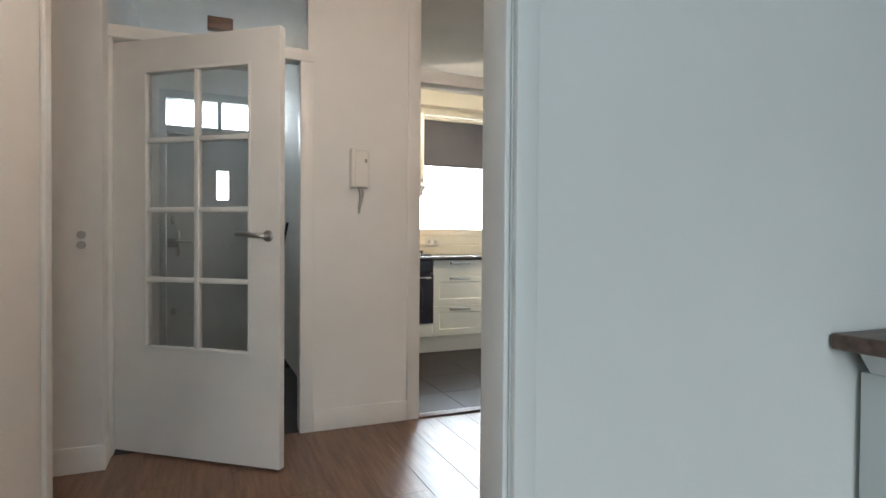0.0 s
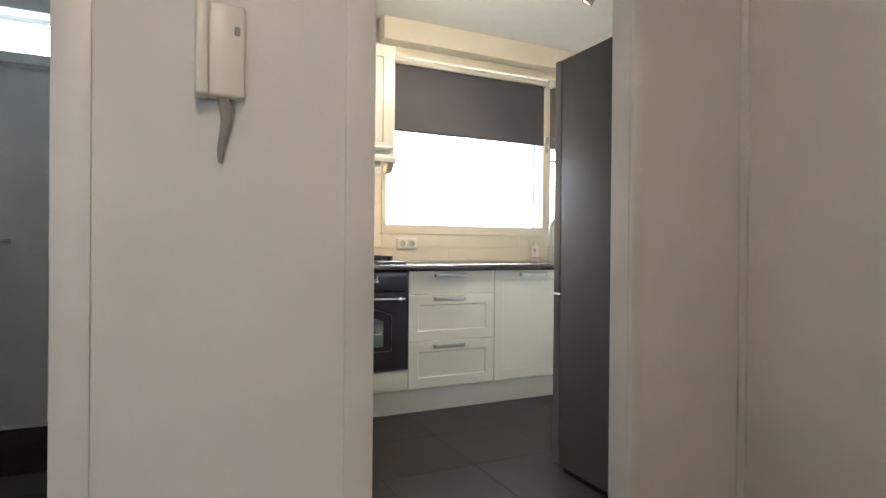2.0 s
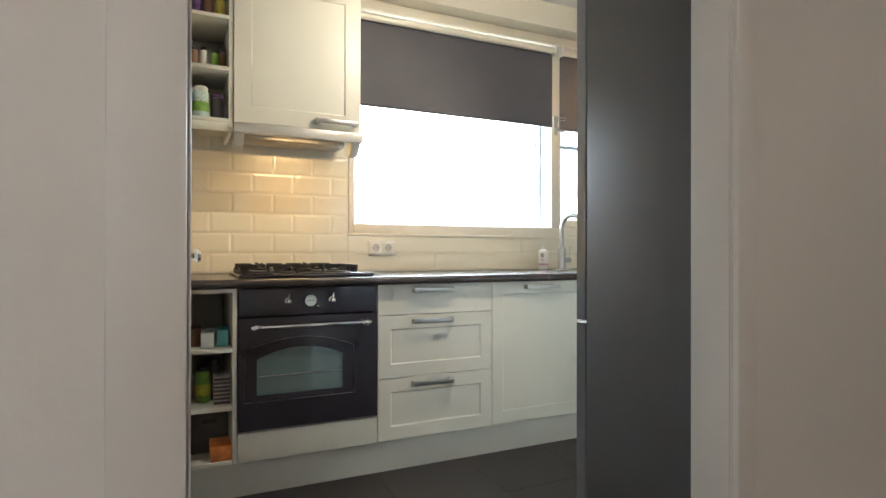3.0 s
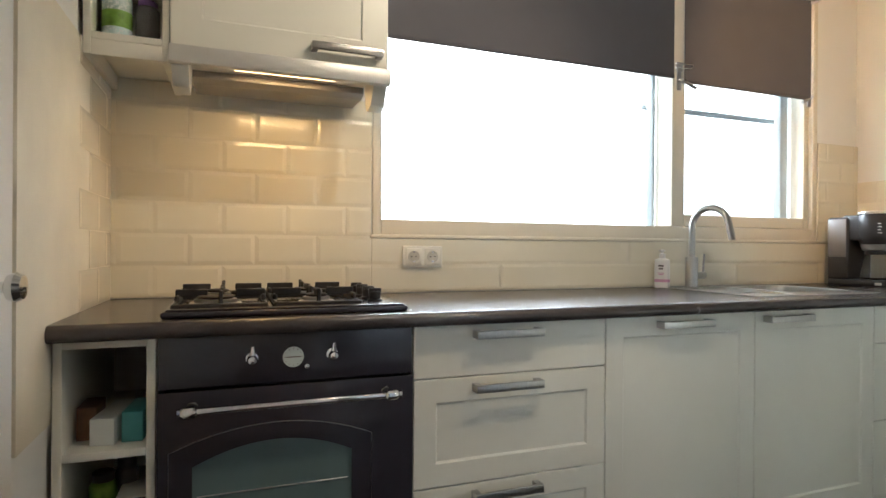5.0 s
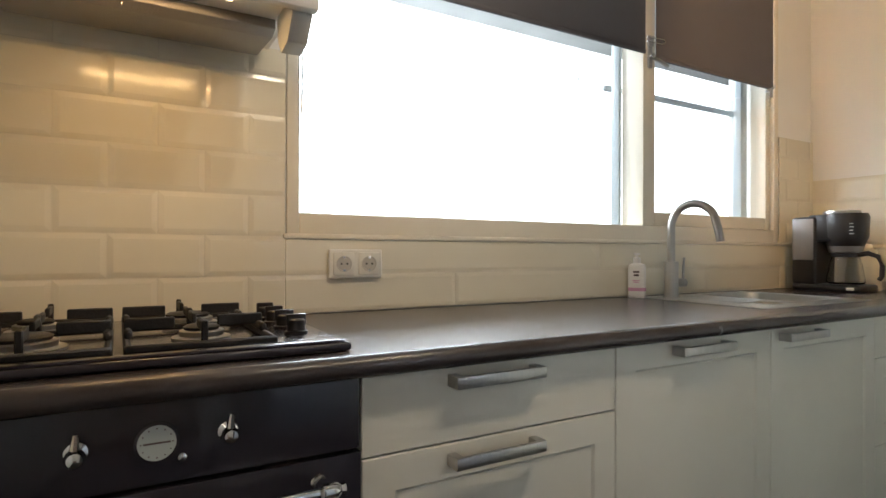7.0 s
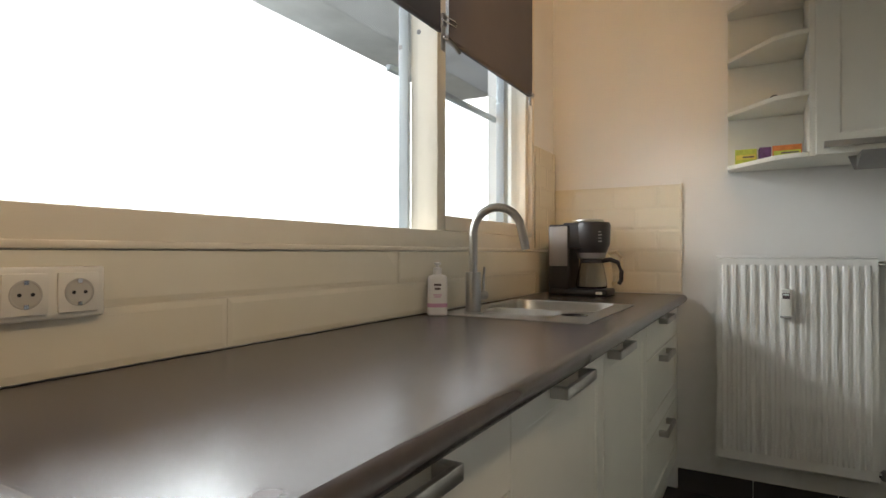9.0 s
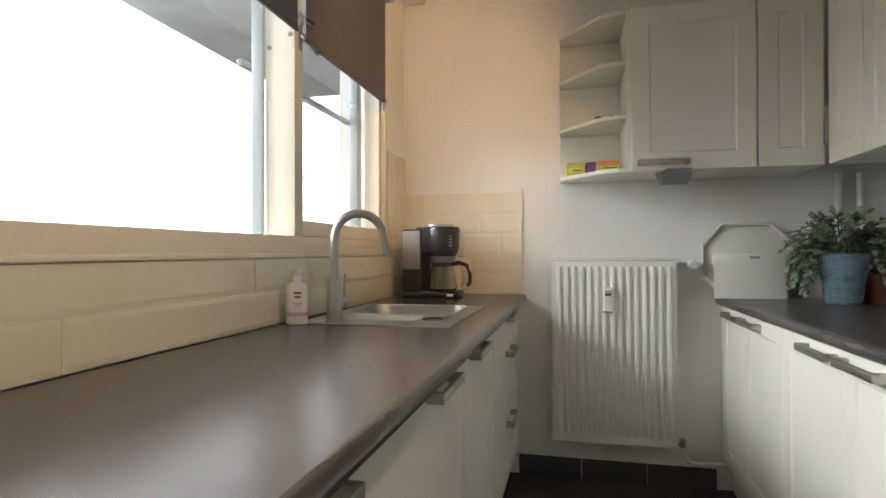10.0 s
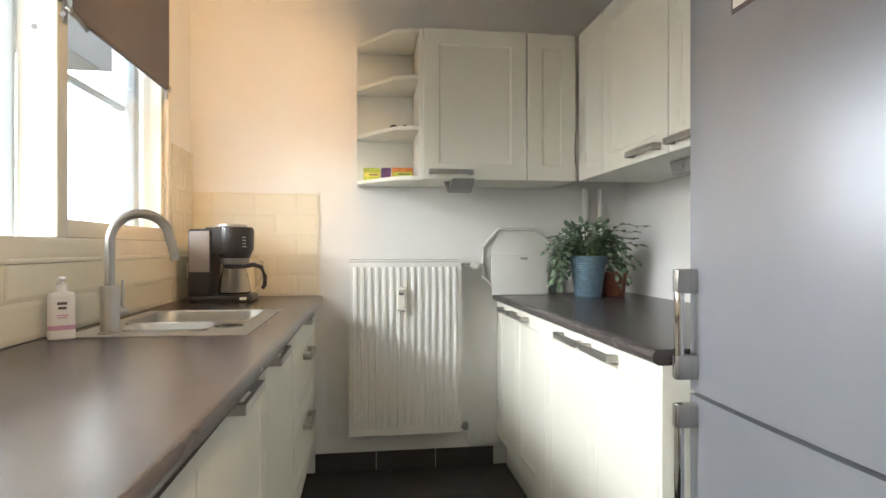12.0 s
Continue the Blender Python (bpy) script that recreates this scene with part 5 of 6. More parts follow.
# kitchen doorway frame: posts, cross bar and glazed fanlight
casing("door_frame_1", [(-0.083, YH - 0.012, 0.0, -0.0065, YH + 0.002, CEIL - 0.001), (0.8645, YH - 0.012, 0.0, 0.912, YH + 0.002, CEIL - 0.001),
                        (-0.0055, YH - 0.006, 1.992, 0.8635, YK + 0.004, 2.068), (-0.0055, YH + 0.003, 0.0, -0.002, YK, 1.992), (0.860, YH + 0.003, 0.0, 0.8635, YK, 1.992)], "white painted frame of the kitchen doorway with a cross bar")
fl = thing("window_2", "clear fanlight above the kitchen doorway", "window", kind="structure")
part("pane", box(-0.005, (YH + YK) / 2, 2.069, 0.863, (YH + YK) / 2 + 0.004, CEIL - 0.021), M_GLASS, fl, smooth=False)
th = thing("threshold_strip", "dark wooden threshold strip between hall and kitchen", "threshold", kind="structure")
part("strip", box(-0.0055, YH - 0.02, 0.0, 0.8635, YH + 0.045, 0.012, 0.004), M_DARKWOOD, th)

def skirting(x0, y0, x1, y1, h=0.118):
    t = thing("baseboard", "white painted skirting board along the hall wall", "skirting board", kind="structure")
    part("board", box(x0, y0, 0.0, x1, y1, h, 0.003), M_PAINT, t)
skirting(-0.627, YH - 0.013, -0.0835, YH - 0.0005)
skirting(0.9125, YH - 0.013, XR - 0.0005, YH - 0.0005)
skirting(-1.6495, -4.77, -1.637, -3.368)
skirting(-1.88, -2.528, PX0 + 0.012, -2.5155)
skirting(PX0 + 0.0005, -2.515, PX0 + 0.012, -2.37)
skirting(XR - 0.012, -4.77, XR - 0.0005, -3.233)

# glazed inner door with its frame
casing("door_frame_2", [(-0.700, YH - 0.012, 0.0, -0.628, YH + 0.08, 2.023), (PX0, YH - 0.0, 0.0, -1.587, YH + 0.08, 2.023), (PX0, YH - 0.012, 2.024, -0.628, YH + 0.08, 2.085), (PX0, YH - 0.012, 2.52, -0.628, YH + 0.08, CEIL - 0.001)], "white painted frame around the glazed hall door")
f2 = thing("window_3", "clear fanlight above the glazed hall door", "window", kind="structure")
part("pane", box(PX0, YH + 0.03, 2.086, -0.63, YH + 0.034, 2.52), M_GLASS, f2, smooth=False)
gd = thing("door_1", "white glazed hall door with eight panes, open", "door", kind="structure")
gd.matrix_basis = pose(-1.580, -2.265, 0.0, 0, 0, -38.2)
GW, GH = 0.925, 2.018
gx0, gx1, gz0, gz1 = 0.183, 0.772, 0.525, 1.868
bm = bmesh.new()
for b in ((0, 0.012, gx0, GH), (gx1, 0.012, GW, GH), (gx0, 0.012, gx1, gz0), (gx0, gz1, gx1, GH)):
    box(b[0], -0.019, b[1], b[2], 0.019, b[3], bm=bm)
bmesh.ops.remove_doubles(bm, verts=bm.verts[:], dist=1e-5)
leaf = part("leaf", bm, M_PAINT, gd)
cx = (gx0 + gx1) / 2
part("glazing_bar", box(cx - 0.013, -0.016, gz0, cx + 0.013, 0.016, gz1, 0.004), M_PAINT, leaf)
for k in range(1, 4):
    z = gz0 + (gz1 - gz0) * k / 4
    for a, b in ((gx0, cx - 0.013), (cx + 0.013, gx1)):
        part("glazing_bar", box(a, -0.016, z - 0.012, b, 0.016, z + 0.012, 0.004), M_PAINT, leaf)
for k in range(4):
    za, zb = gz0 + (gz1 - gz0) * k / 4, gz0 + (gz1 - gz0) * (k + 1) / 4
    for a, b in ((gx0, cx), (cx, gx1)):
        part("pane", box(a, -0.002, za, b, 0.002, zb), M_GLASS, leaf, smooth=False)
bm = bmesh.new()
for b in ((gx0 - 0.001, gz0, gx0 + 0.012, gz1), (gx1 - 0.012, gz0, gx1 + 0.001, gz1), (gx0, gz0 - 0.001, gx1, gz0 + 0.012), (gx0, gz1 - 0.012, gx1, gz1 + 0.001)):
    box(b[0], -0.022, b[1], b[2], 0.022, b[3], 0.003, bm=bm)
part("glazing_bead", bm, M_PAINT, leaf)
def lever(parent, x, y, z, out, way, plate=False):
    """A lever handle on a door face at y, reaching along x by way."""
    r = part("rose", lathe([(0.026, 0), (0.026, 0.006), (0.020, 0.009), (0.010, 0.010)], 24, (x, y, z), m=pose(0, 0, 0, 90 if out < 0 else -90)), M_STEELV, parent, "brushed metal door handle")
    part("lever", tube([(x, y + out * 0.008, z), (x, y + out * 0.045, z), (x + way * 0.018, y + out * 0.055, z + 0.001), (x + way * 0.06, y + out * 0.056, z + 0.004), (x + way * 0.105, y + out * 0.054, z + 0.010), (x + way * 0.135, y + out * 0.050, z + 0.008)], lambda u: 0.009 + 0.003 * math.sin(u * 3.1), 12), M_STEELV, r)
lever(gd, 0.866, -0.019, 1.073, -1, -1)
lever(gd, 0.866, 0.019, 1.073, 1, -1)
for z in (0.25, 1.05, 1.85):
    part("hinge", rod((-0.004, -0.014, z - 0.045), (-0.004, -0.014, z + 0.045), 0.007, seg=10), M_STEELV, gd)

# flush door with dark fanlight
casing("door_frame_3", [(XR - 0.012, -3.232, 0.0, XR + 0.1, -3.170, 2.59), (XR - 0.006, -2.386, 0.0, XR + 0.1, -2.3565, 2.59), (XR - 0.010, -3.169, 2.09, XR + 0.1, -2.387, 2.115), (XR - 0.010, -3.169, 2.545, XR + 0.1, -2.387, 2.59)], "white painted frame of the flush hall door")
M_DARKGLASS = material("dark_fanlight", (0.10, 0.085, 0.08), 0.12, vary=0.1)
f3 = thing("window_4", "dark fanlight above the flush hall door", "window", kind="structure")
part("pane", box(XR + 0.03, -3.168, 2.116, XR + 0.036, -2.387, 2.545), M_DARKGLASS, f3, smooth=False)
fd = thing("door_2", "white flush hall door with steel plate handle, closed", "door", kind="structure")
part("leaf", box(XR + 0.004, -3.166, 0.010, XR + 0.042, -2.389, 2.087, 0.003), M_PAINT, fd)
pl8 = part("handle_plate", box(XR - 0.003, -3.115, 0.955, XR + 0.005, -3.075, 1.178, 0.003), M_STEELV, fd, "long brushed steel handle plate")
part("lever", tube([(XR - 0.002, -3.095, 1.107), (XR - 0.045, -3.095, 1.107), (XR - 0.055, -3.078, 1.108), (XR - 0.056, -3.033, 1.111), (XR - 0.054, -2.983, 1.116), (XR - 0.05, -2.958, 1.114)], 0.0095, 12), M_STEELV, pl8)
part("key_hole", rod((XR - 0.0035, -3.095, 1.03), (XR - 0.0045, -3.095, 1.03), 0.007, seg=14), M_MESHGREY, pl8)

# intercom with its handset
ic = thing("intercom", "white wall intercom handset with dangling cord", "intercom", at=(-0.378, YH, 1.457))
part("case", box(-0.030, -0.040, -0.105, 0.052, -0.0005, 0.105, 0.008, 3), M_SOCKET, ic)
hs = part("handset", box(-0.054, -0.060, -0.108, -0.026, -0.006, 0.110, 0.008, 3), M_SOCKET, ic)
part("button", box(0.028, -0.043, 0.035, 0.040, -0.038, 0.055, 0.002), material("grey_button", (0.32, 0.31, 0.30), 0.5), ic)
M_GREYCORD = material("grey_cord", (0.34, 0.32, 0.30), 0.5, vary=0.1)
part("cord", tube([(0.006 + 0.006 * math.sin(u * 5), -0.022, -0.10 - 0.15 * u) for u in (i / 12 for i in range(13))], lambda u: 0.010 * (1 - u) ** 0.7 + 0.004, 8), M_GREYCORD, hs, "hanging grey cord bundle")
part("cord_loop", tube([(0.012, -0.02, -0.10), (0.026, -0.022, -0.13), (0.020, -0.022, -0.17), (0.008, -0.022, -0.19)], 0.003, 6), M_GREYCORD, hs)

# switches on the pier
sx = thing("light_switch", "double grey light switch on the white pier", "light switch", at=(-1.686, -2.5155, 1.057))
for z in (-0.03, 0.016):
    part("rocker", lathe([(0.018, 0), (0.018, 0.006), (0.015, 0.009), (0.003, 0.010)], 20, (0, 0, z), m=pose(0, 0, 0, 90)), material("grey_switch", (0.42, 0.42, 0.42), 0.4), sx)

# giraffe figure, one plain shape
M_GIRAFFE = material("carved_brown_wood", (0.36, 0.17, 0.075), 0.6, bump=0.3, bump_scale=60, vary=0.35, vary_scale=14)
def giraffe():
    bm = bmesh.new()
    tube([(0.02, 0, 0.38), (0.008, 0, 0.52), (0.0, 0, 0.68), (-0.004, 0, 0.84), (-0.006, 0, 0.95), (-0.004, 0, 0.995)], lambda u: 0.040 - 0.040 * u + 0.014 * u * u, 16, bm=bm)
    for k in range(9):
        z = 0.50 + 0.052 * k
        tube([(0.008 - 0.014 * k / 9 + (0.0325 - 0.0022 * k) * math.cos(a), (0.0325 - 0.0022 * k) * math.sin(a), z + 0.004 * math.sin(3 * a + k)) for a in (2 * math.pi * i / 14 for i in range(14))], 0.0016, 5, bm=bm, closed=True)
    tube([(-0.12, 0, 0.36), (-0.08, 0, 0.385), (0.0, 0, 0.40), (0.035, 0, 0.395)], lambda u: 0.040 + 0.022 * math.sin(u * 3.0), 14, bm=bm)
    for lx, ly in ((0.02, -0.028), (0.02, 0.028), (-0.11, -0.028), (-0.11, 0.028)):
        tube([(lx, ly, 0.38), (lx, ly * 1.2, 0.2), (lx, ly * 1.3, 0.02)], lambda u: 0.022 - 0.008 * u, 10, bm=bm)
    tube([(-0.020, 0, 1.012), (-0.010, 0, 1.014), (0.010, 0, 1.010), (0.024, 0, 1.000), (0.036, 0, 0.988), (0.046, 0, 0.983), (0.050, 0, 0.982)], lambda u: (0.010, 0.019, 0.0215, 0.018, 0.0135, 0.0135, 0.008)[int(round(u * 6))], 14, bm=bm)
    for s in (-1, 1):
        tube([(-0.014, s * 0.014, 1.020), (-0.026, s * 0.028, 1.030), (-0.036, s * 0.036, 1.037)], lambda u: 0.004 + 0.008 * math.sin(u * 2.9), 8, bm=bm)
        tube([(-0.004, s * 0.009, 1.026), (-0.006, s * 0.011, 1.042), (-0.006, s * 0.012, 1.052), (-0.006, s * 0.012, 1.056)], lambda u: 0.0045 + 0.003 * (u > 0.6), 8, bm=bm)
    box(-0.17, -0.07, 0.0, 0.08, 0.07, 0.022, 0.004, bm=bm)
    return bm


for at, turn in (((-0.466, -4.412), -22), ((-0.352, -4.462), 150)):
    gf = part("giraffe_figure", giraffe(), M_GIRAFFE)
    gf.matrix_basis = pose(*at, 0.002, 0, 0, turn) @ Matrix.Diagonal((0.74, 0.74, 1.012, 1))
    tagged(gf, "carved brown wooden giraffe figure on the hall floor", "figure", group="wooden giraffes")

# ---- entrance passage ----
M_GREYDOOR = material("grey_white_door_paint", (0.62, 0.64, 0.63), 0.35, bump=0.04, bump_scale=30, vary=0.04)
en = thing("door_4", "grey-white front door with narrow bright window", "door", kind="structure", at=(0.09, 0, -0.036))
EX0, EX1 = -1.575, -0.715
bm = bmesh.new()
for b in ((EX0, 0.05, -1.165, 2.03), (-1.062, 0.05, EX1, 2.03), (-1.165, 0.05, -1.062, 1.452), (-1.165, 1.718, -1.062, 2.03)):
    box(b[0], 0.055, b[1], b[2], 0.10, b[3], bm=bm)
bmesh.ops.remove_doubles(bm, verts=bm.verts[:], dist=1e-5)
el = part("leaf", bm, M_GREYDOOR, en)
part("pane", box(-1.166, 0.072, 1.45, -1.061, 0.076, 1.72), M_GLASS, el, smooth=False).visible_shadow = False
part("letter_box", box(-1.30, 0.050, 1.00, -1.05, 0.056, 1.06, 0.002), M_GREYDOOR, el)
part("lock_case", box(-1.565, 0.02, 1.02, -1.475, 0.056, 1.10, 0.004), M_MESHGREY, el)
part("lock_plate", box(-1.495, 0.046, 0.94, -1.465, 0.056, 1.16, 0.003), M_STEELV, el)
part("lever", tube([(-1.48, 0.05, 1.07), (-1.48, 0.01, 1.07), (-1.44, 0.0, 1.07), (-1.37, 0.0, 1.068)], 0.009, 10), M_STEELV, el)
part("security_bolt", box(-1.54, 0.03, 1.22, -1.50, 0.056, 1.30, 0.004), M_STEELV, el)
part("security_bolt", box(-1.54, 0.03, 0.42, -1.50, 0.056, 0.48, 0.004), M_STEELV, el)
casing("door_frame_4", [(-1.629, -0.006, 0.0, -1.577, 0.11, 2.399), (-0.713, -0.006, 0.0, -0.661, 0.11, 2.399), (-1.576, -0.006, 2.034, -0.714, 0.11, 2.092), (-1.576, -0.006, 2.325, -0.714, 0.11, 2.399), (-1.16, 0.0, 2.093, -1.12, 0.10, 2.324), (-1.576, 0.03, 0.0, -0.714, 0.11, 0.048)], "grey-white frame of the front door with a fanlight", M_GREYDOOR, (0.09, 0, -0.036))
f5 = thing("window_5", "bright fanlight above the front door", "window", kind="structure", at=(0.09, 0, -0.036))
part("pane", box(-1.577, 0.07, 2.091, -0.713, 0.075, 2.327), M_GLASS, f5, smooth=False).visible_shadow = False
M_MAT = material("dark_doormat", (0.030, 0.020, 0.026), 0.95, bump=0.8, bump_scale=250, vary=0.2, vary_scale=20)
dm = thing("doormat", "dark purple-black doormat before the front door", "doormat")
part("mat", box(PX0 + 0.01, -0.72, 0.0, PX1 - 0.01, -0.01, 0.014, 0.004), M_MAT, dm)
br = thing("broom", "dark-handled broom leaning in the passage corner", "broom")
part("stick", rod((-0.70, -0.35, 0.10), (-0.537, -0.62, 1.20), 0.011, seg=10), M_PLASTIC, br)
part("head", box(-0.85, -0.40, 0.015, -0.58, -0.31, 0.10, 0.012), M_PLASTIC, br)
bx = thing("meter_box", "small dark box mounted high above the glazed door", "meter box")
part("box", box(-1.165, YH - 0.062, 2.112, -1.045, YH - 0.0125, 2.175, 0.004), M_DARKWOOD, bx)

# store room seen past the pier
M_RED = material("red_extinguisher_paint", (0.36, 0.03, 0.025), 0.3, vary=0.1)
ex = thing("fire_extinguisher", "red fire extinguisher standing in the store room", "fire extinguisher", at=(-1.965, -2.22, 0.0))
part("cylinder", lathe([(0.062, 0.0), (0.068, 0.01), (0.068, 0.36), (0.055, 0.42), (0.025, 0.45), (0.02, 0.47)], 24), M_RED, ex)
part("valve", lathe([(0.02, 0.47), (0.024, 0.475), (0.024, 0.51), (0.012, 0.52)], 14), M_PLASTIC, ex)
part("label", lathe([(0.0686, 0.15), (0.0686, 0.28)], 24), M_SOCKET, ex)
part("hose", tube([(0.02, -0.01, 0.50), (0.07, -0.03, 0.48), (0.09, -0.03, 0.36), (0.085, -0.02, 0.22)], 0.009, 8), M_PLASTIC, ex)
ssh = thing("store_shelf", "white wall shelf with small dark things", "shelf")
part("board", box(-2.5, -2.35, 0.80, -1.90, -1.72, 0.825, 0.002), M_PAINT, ssh)
part("post", box(-2.10, -1.76, 0.0, -2.06, -1.72, 0.80, 0.002), M_PAINT, ssh)
part("post", box(-2.48, -1.76, 0.0, -2.44, -1.72, 0.80, 0.002), M_PAINT, ssh)
jar(-1.97, -2.25, 0.8255, 0.05, 0.16, M_PLASTIC, M_PLASTIC, "dark canister on the store-room shelf", name="canister")
casing("door_frame_5", [(-1.765, -3.2995, 0.0, -1.635, -3.285, 2.10), (-1.6495, -3.366, 0.0, -1.635, -3.300, 2.10)], "white painted casing at the store-room opening")

# ---- living room by the doorway ----
casing("door_frame_6", [(-0.818, YL - 0.012, 0.0, -0.785, YL - 0.0005, 2.09), (-1.688, YL - 0.012, 0.0, -1.656, YL - 0.0005, 2.09), (-1.655, YL - 0.012, 2.051, -0.819, YL - 0.0005, 2.09),
                        (-0.828, YL, 0.0, -0.820, YL + 0.065, 2.049), (-0.818, YL + 0.0655, 0.0, -0.785, YL + 0.077, 2.09)], "white painted frame of the living-room doorway")
sb = thing("sideboard", "painted sideboard with a dark wooden top", "sideboard", at=(0.18, 0, 0.0))
part("top", box(-0.375, YL - 0.455, 0.877, 0.95, YL - 0.004, 0.905, 0.006, 3), M_DARKWOOD, sb, "dark stained wooden top")
part("cornice", extrude_outline([(-0.345, 0.877), (0.92, 0.877), (0.885, 0.835), (-0.31, 0.835)], 0.40, "y", bevel=0.004), M_SIDEPAINT, sb).location = (0, YL - 0.43, 0)
part("body", box(-0.30, YL - 0.41, 0.06, 0.875, YL - 0.01, 0.834, 0.004), M_SIDEPAINT, sb)
part("foot_rail", box(-0.31, YL - 0.42, 0.0, 0.885, YL - 0.008, 0.075, 0.004), M_SIDEPAINT, sb)
for x0, x1 in ((-0.28, 0.28), (0.295, 0.855)):
    part("door", shaker(x0, 0.095, x1, 0.815, YL - 0.41, rail=0.06), M_SIDEPAINT, sb)
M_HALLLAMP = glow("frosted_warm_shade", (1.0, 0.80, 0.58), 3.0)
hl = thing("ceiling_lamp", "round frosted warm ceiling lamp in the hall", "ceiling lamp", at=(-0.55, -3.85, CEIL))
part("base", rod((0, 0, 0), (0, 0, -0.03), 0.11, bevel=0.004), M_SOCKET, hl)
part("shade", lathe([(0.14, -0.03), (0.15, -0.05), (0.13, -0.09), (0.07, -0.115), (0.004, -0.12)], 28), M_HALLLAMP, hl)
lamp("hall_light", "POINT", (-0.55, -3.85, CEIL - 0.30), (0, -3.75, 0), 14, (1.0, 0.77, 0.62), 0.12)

# ---- tiles, planks and floor tiles ----
def tile_mesh(w, h, cut=(1, 1, 1, 1)):
    """A bevelled glazed tile lying in x and z, facing -y."""
    bm = bmesh.new()
    b, d = 0.012, 0.0034
    o = [(0, 0), (w, 0), (w, h), (0, h)]
    i = [(b * cut[0], b * cut[1]), (w - b * cut[2], b * cut[1]), (w - b * cut[2], h - b * cut[3]), (b * cut[0], h - b * cut[3])]
    vo = [bm.verts.new((x, 0.002, z)) for x, z in o]
    v1 = [bm.verts.new((x, -0.0018, z)) for x, z in o]
    vi = [bm.verts.new((x, -d, z)) for x, z in i]
    for a, c in ((vo, v1), (v1, vi)):
        for k in range(4):
            bm.faces.new((a[k], a[(k + 1) % 4], c[(k + 1) % 4], c[k]))
    bm.faces.new(vi)
    bmesh.ops.recalc_face_normals(bm, faces=bm.faces[:])
    me = bpy.data.meshes.new("tile")
    bm.to_mesh(me)
    bm.free()
    me.materials.append(M_TILE)
    return me


TILES = {}
TILT = random.Random(8)
LONG = 1.227     # tiles drawn longer under the window, where even light hides the upright joints
def tile_field(parent, u0, u1, z0, z1, m, shift=0.0, tw=0.2045, thh=0.1030, row0=0, z_from=0.912):
    """Half-bond rows of tiles over u0..u1 and z0..z1; m places the field's (u, 0, z)."""
    r = int(math.floor((z0 - z_from) / thh + 1e-6))
    z = z_from + r * thh
    while z < z1 - 0.008:
        a, b = max(z, z0), min(z + thh - 0.0022, z1)
        u = -tw * 2 + shift + (tw / 2 if (r + row0) % 2 else 0.0)
        while u < u1:
            p, q = max(u, u0), min(u + tw - 0.0022, u1)
            if q - p > 0.012 and b - a > 0.012:
                key = (round(q - p, 3), round(b - a, 3), p > u + 1e-4, q < u + tw - 0.003, b < z + thh - 0.003)
                if key not in TILES:
                    TILES[key] = tile_mesh(q - p, b - a, (0.1 if key[2] else 1, 1, 0.1 if key[3] else 1, 0.1 if key[4] else 1))
                t = new("tile", TILES[key])
                t.parent = parent
                t.matrix_basis = m @ pose(p, 0, a, TILT.uniform(-0.22, 0.22), 0, TILT.uniform(-0.22, 0.22))
            u += tw
        z += thh
        r += 1


def tile_wall(name, label, fields, m, wide=()):
    s = thing(name, label, "tiled wall", kind="structure")
    for u0, u1, z0, z1, sh in fields:
        gr = part("grout", box(u0, -0.0010, z0, u1, 0.0062, z1), M_GROUT, s, smooth=False)
        gr.matrix_basis = m
        tile_field(s, u0 + 0.001, u1 - 0.001, z0 + 0.001, z1, m, sh, tw=LONG if u1 in wide else 0.2045)
    return s


tile_wall("tile_splashback_north", "cream bevelled metro tiles behind hob and worktop", [(0.001, WX0 - 0.004, 0.912, 1.60, 0.1215), (WX0 - 0.004, 3.124, 0.912, WZ0 - 0.011, 0.1215), (3.124, KX - 0.001, 0.912, 1.618, 0.1215)], pose(0, 0, 0), wide=(3.124,))
tile_wall("tile_splashback_west", "cream bevelled metro tiles on the side wall", [(-0.798, -0.001, 0.70, 1.60, 0.04)], pose(0, 0, 0, 0, 0, 90))
tile_wall("tile_splashback_east", "cream bevelled metro tiles at the worktop's end", [(0.001, 0.612, 0.912, 1.430, 0.10)], pose(KX, 0, 0, 0, 0, -90))
ed = thing("trim", "cream edge strip beside the end tiles", "trim", kind="structure")
part("strip", box(KX - 0.008, -0.620, 0.912, KX - 0.001, -0.613, 1.434, 0.001), M_CREAM, ed)

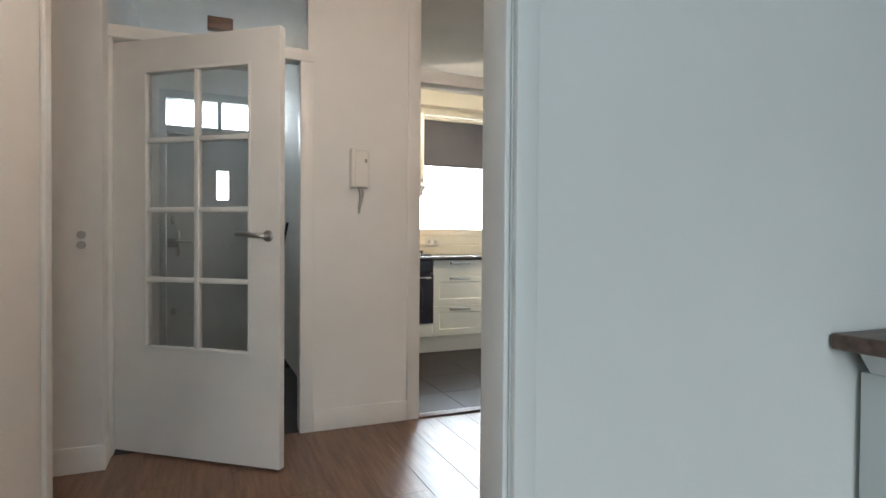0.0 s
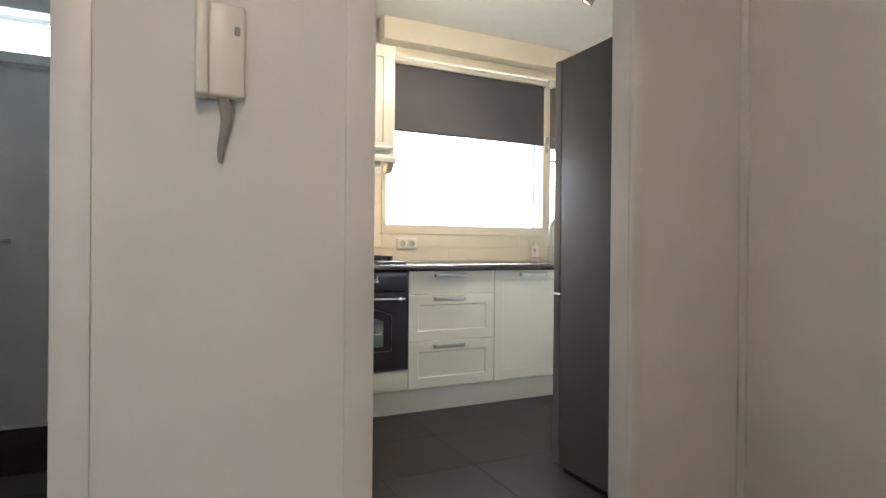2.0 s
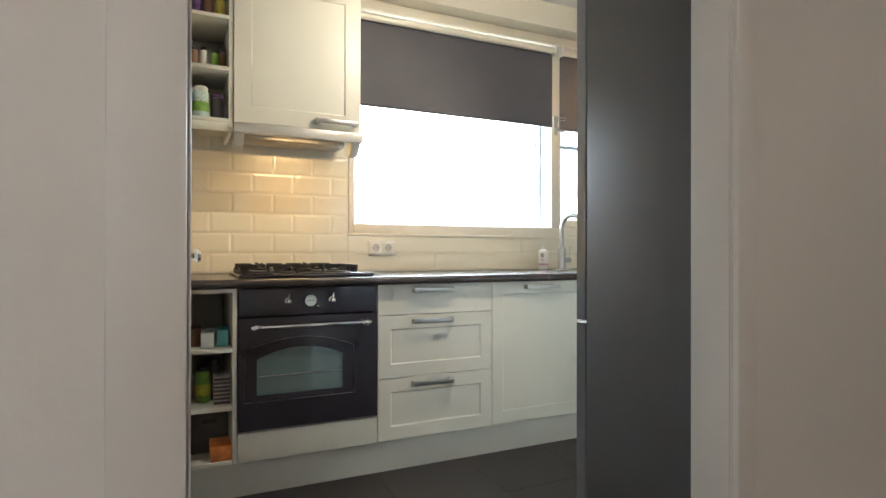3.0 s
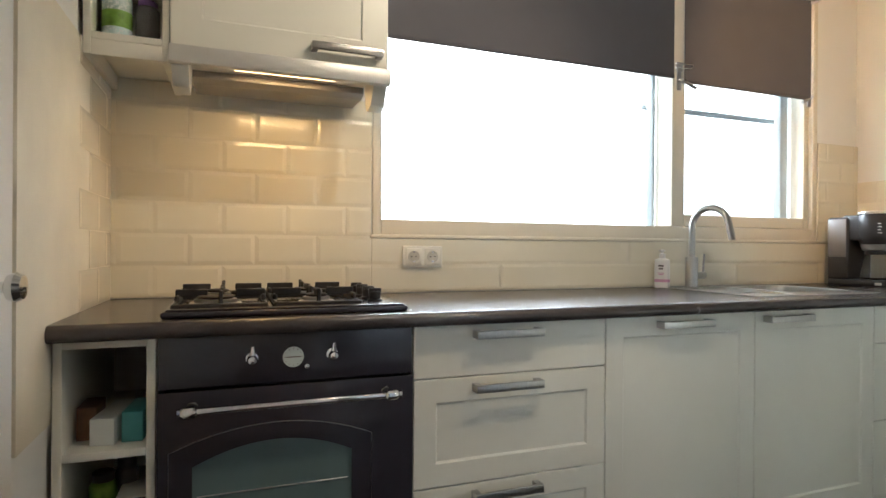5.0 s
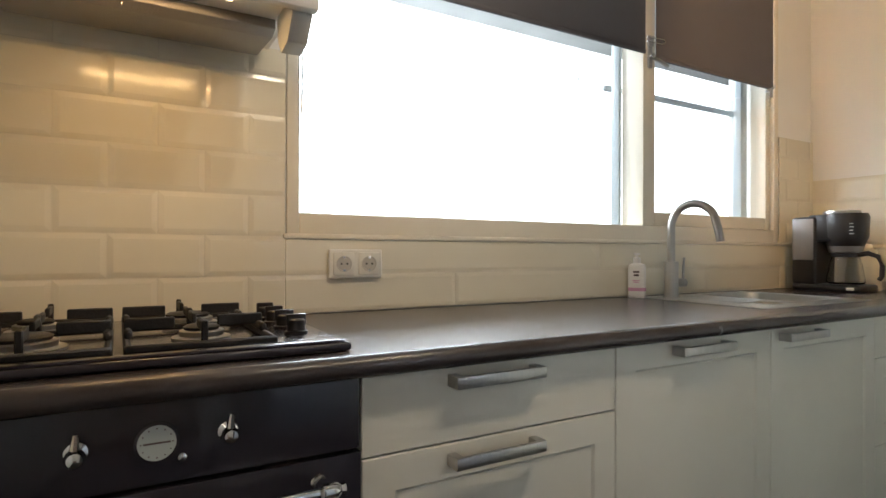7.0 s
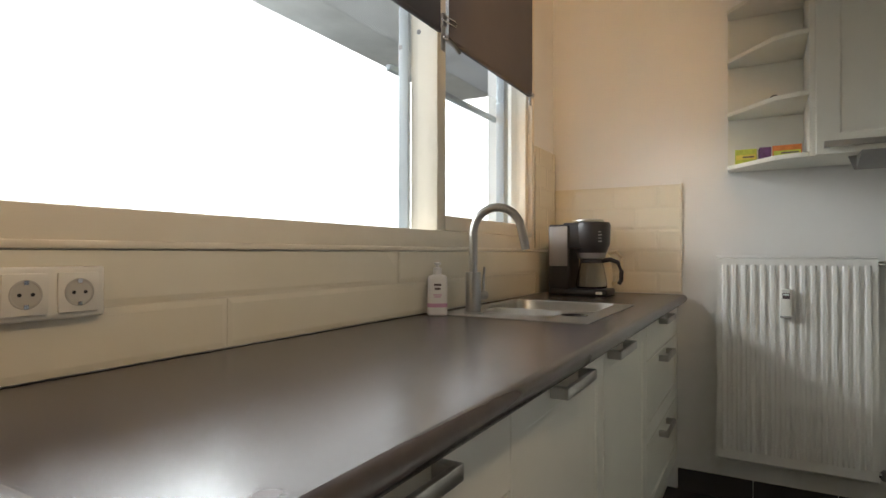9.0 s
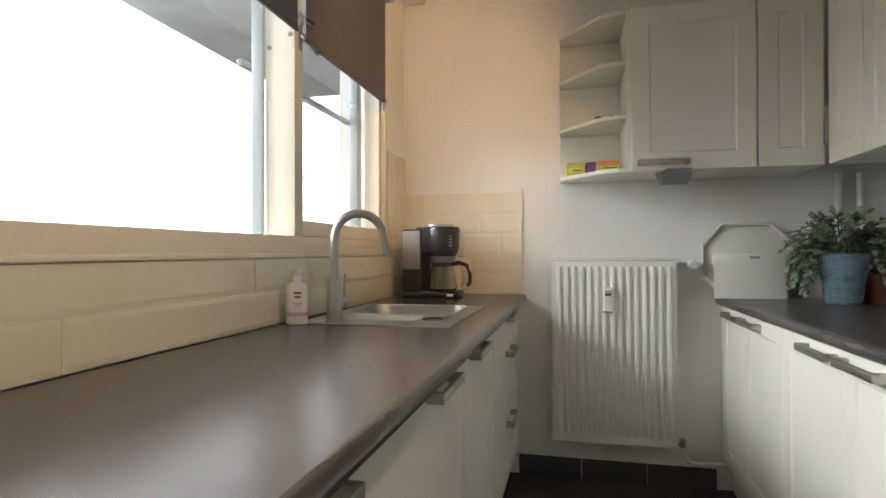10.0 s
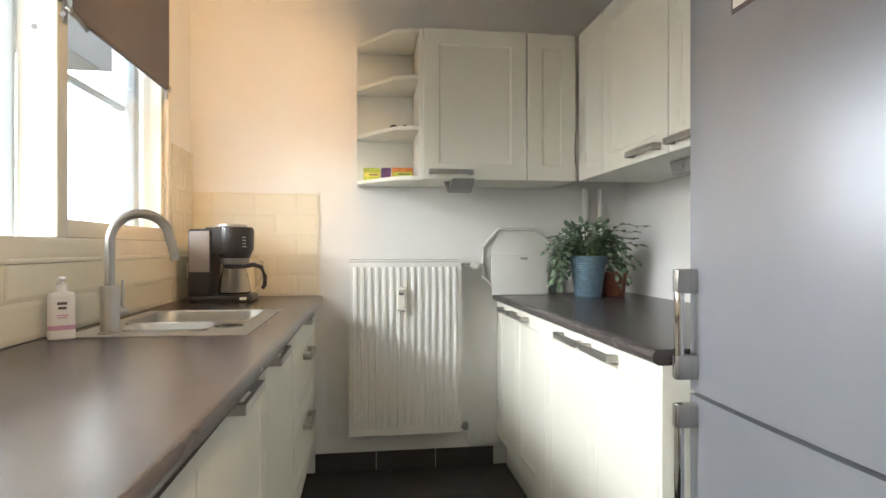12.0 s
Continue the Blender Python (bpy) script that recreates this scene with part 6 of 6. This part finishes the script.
# charcoal floor tiles in kitchen and passage
def floor_tiles(parent, x0, x1, y0, y1, tw, td, mat, skip=None):
    cache = {}
    nx, ny = int((x1 - x0) / tw) + 1, int((y1 - y0) / td) + 1
    for i in range(nx):
        for j in range(ny):
            a, b = x0 + i * tw, y0 + j * td
            w, d = min(tw - 0.002, x1 - a), min(td - 0.002, y1 - b)
            if w < 0.02 or d < 0.02 or (skip and skip(a + w / 2, b + d / 2)):
                continue
            key = (round(w, 3), round(d, 3))
            if key not in cache:
                bm = box(0, 0, -0.011, w, d, 0.0, 0.0012, 1)
                me = bpy.data.meshes.new("floor_tile")
                bm.to_mesh(me)
                bm.free()
                me.materials.append(mat)
                cache[key] = me
            t = new("floor_tile", cache[key])
            t.parent = parent
            t.matrix_basis = pose(a, b, 0)


ft = thing("kitchen_floor", "charcoal grey ceramic floor tiles", "tiled floor", kind="structure")
floor_tiles(ft, -0.10, KX, YH + 0.02, -0.53, 0.452, 0.452, M_FLOORTILE)
fp = thing("passage_floor", "charcoal grey ceramic tiles in the entrance passage", "tiled floor", kind="structure")
floor_tiles(fp, PX0, PX1, YH + 0.02, 0.1, 0.452, 0.452, M_FLOORTILE)
sk = thing("baseboard", "charcoal tile skirting along the kitchen end wall", "skirting", kind="structure")
for k in range(3):
    y1 = -0.60 - 0.31 * k
    part("tile", box(KX - 0.010, max(y1 - 0.307, -1.60), 0.0, KX - 0.0005, y1, 0.098, 0.0015), M_FLOORTILE, sk)

# laminate planks, running across the hall
wf = thing("hall_floor", "brown oak-look laminate planks", "plank floor", kind="structure")
rng = random.Random(5)
PL = {}
PW = 0.193
def plank(a, b, y, w, parent):
    L = round(b - a, 3)
    if (L, w) not in PL:
        bm = box(0, 0, -0.011, L, w - 0.0012, 0.0, 0.001, 1)
        me = bpy.data.meshes.new("plank")
        bm.to_mesh(me)
        bm.free()
        me.materials.append(M_OAK)
        PL[(L, w)] = me
    p = new("plank", PL[(L, w)])
    p.parent = parent
    p.matrix_basis = pose(y + w, a, 0, 0, 0, 90)
x = -3.0
while x < 2.5:
    w = min(PW, 2.5 - x)
    y = -9.4 - rng.random() * 1.2
    while y < YH:
        e = y + 1.286
        a, b = max(y, -9.4), min(e - 0.0012, YH + 0.018)
        if b - a > 0.03:
            plank(round(a, 2), round(b, 2), x, w, wf)
        y = e
    x += PW
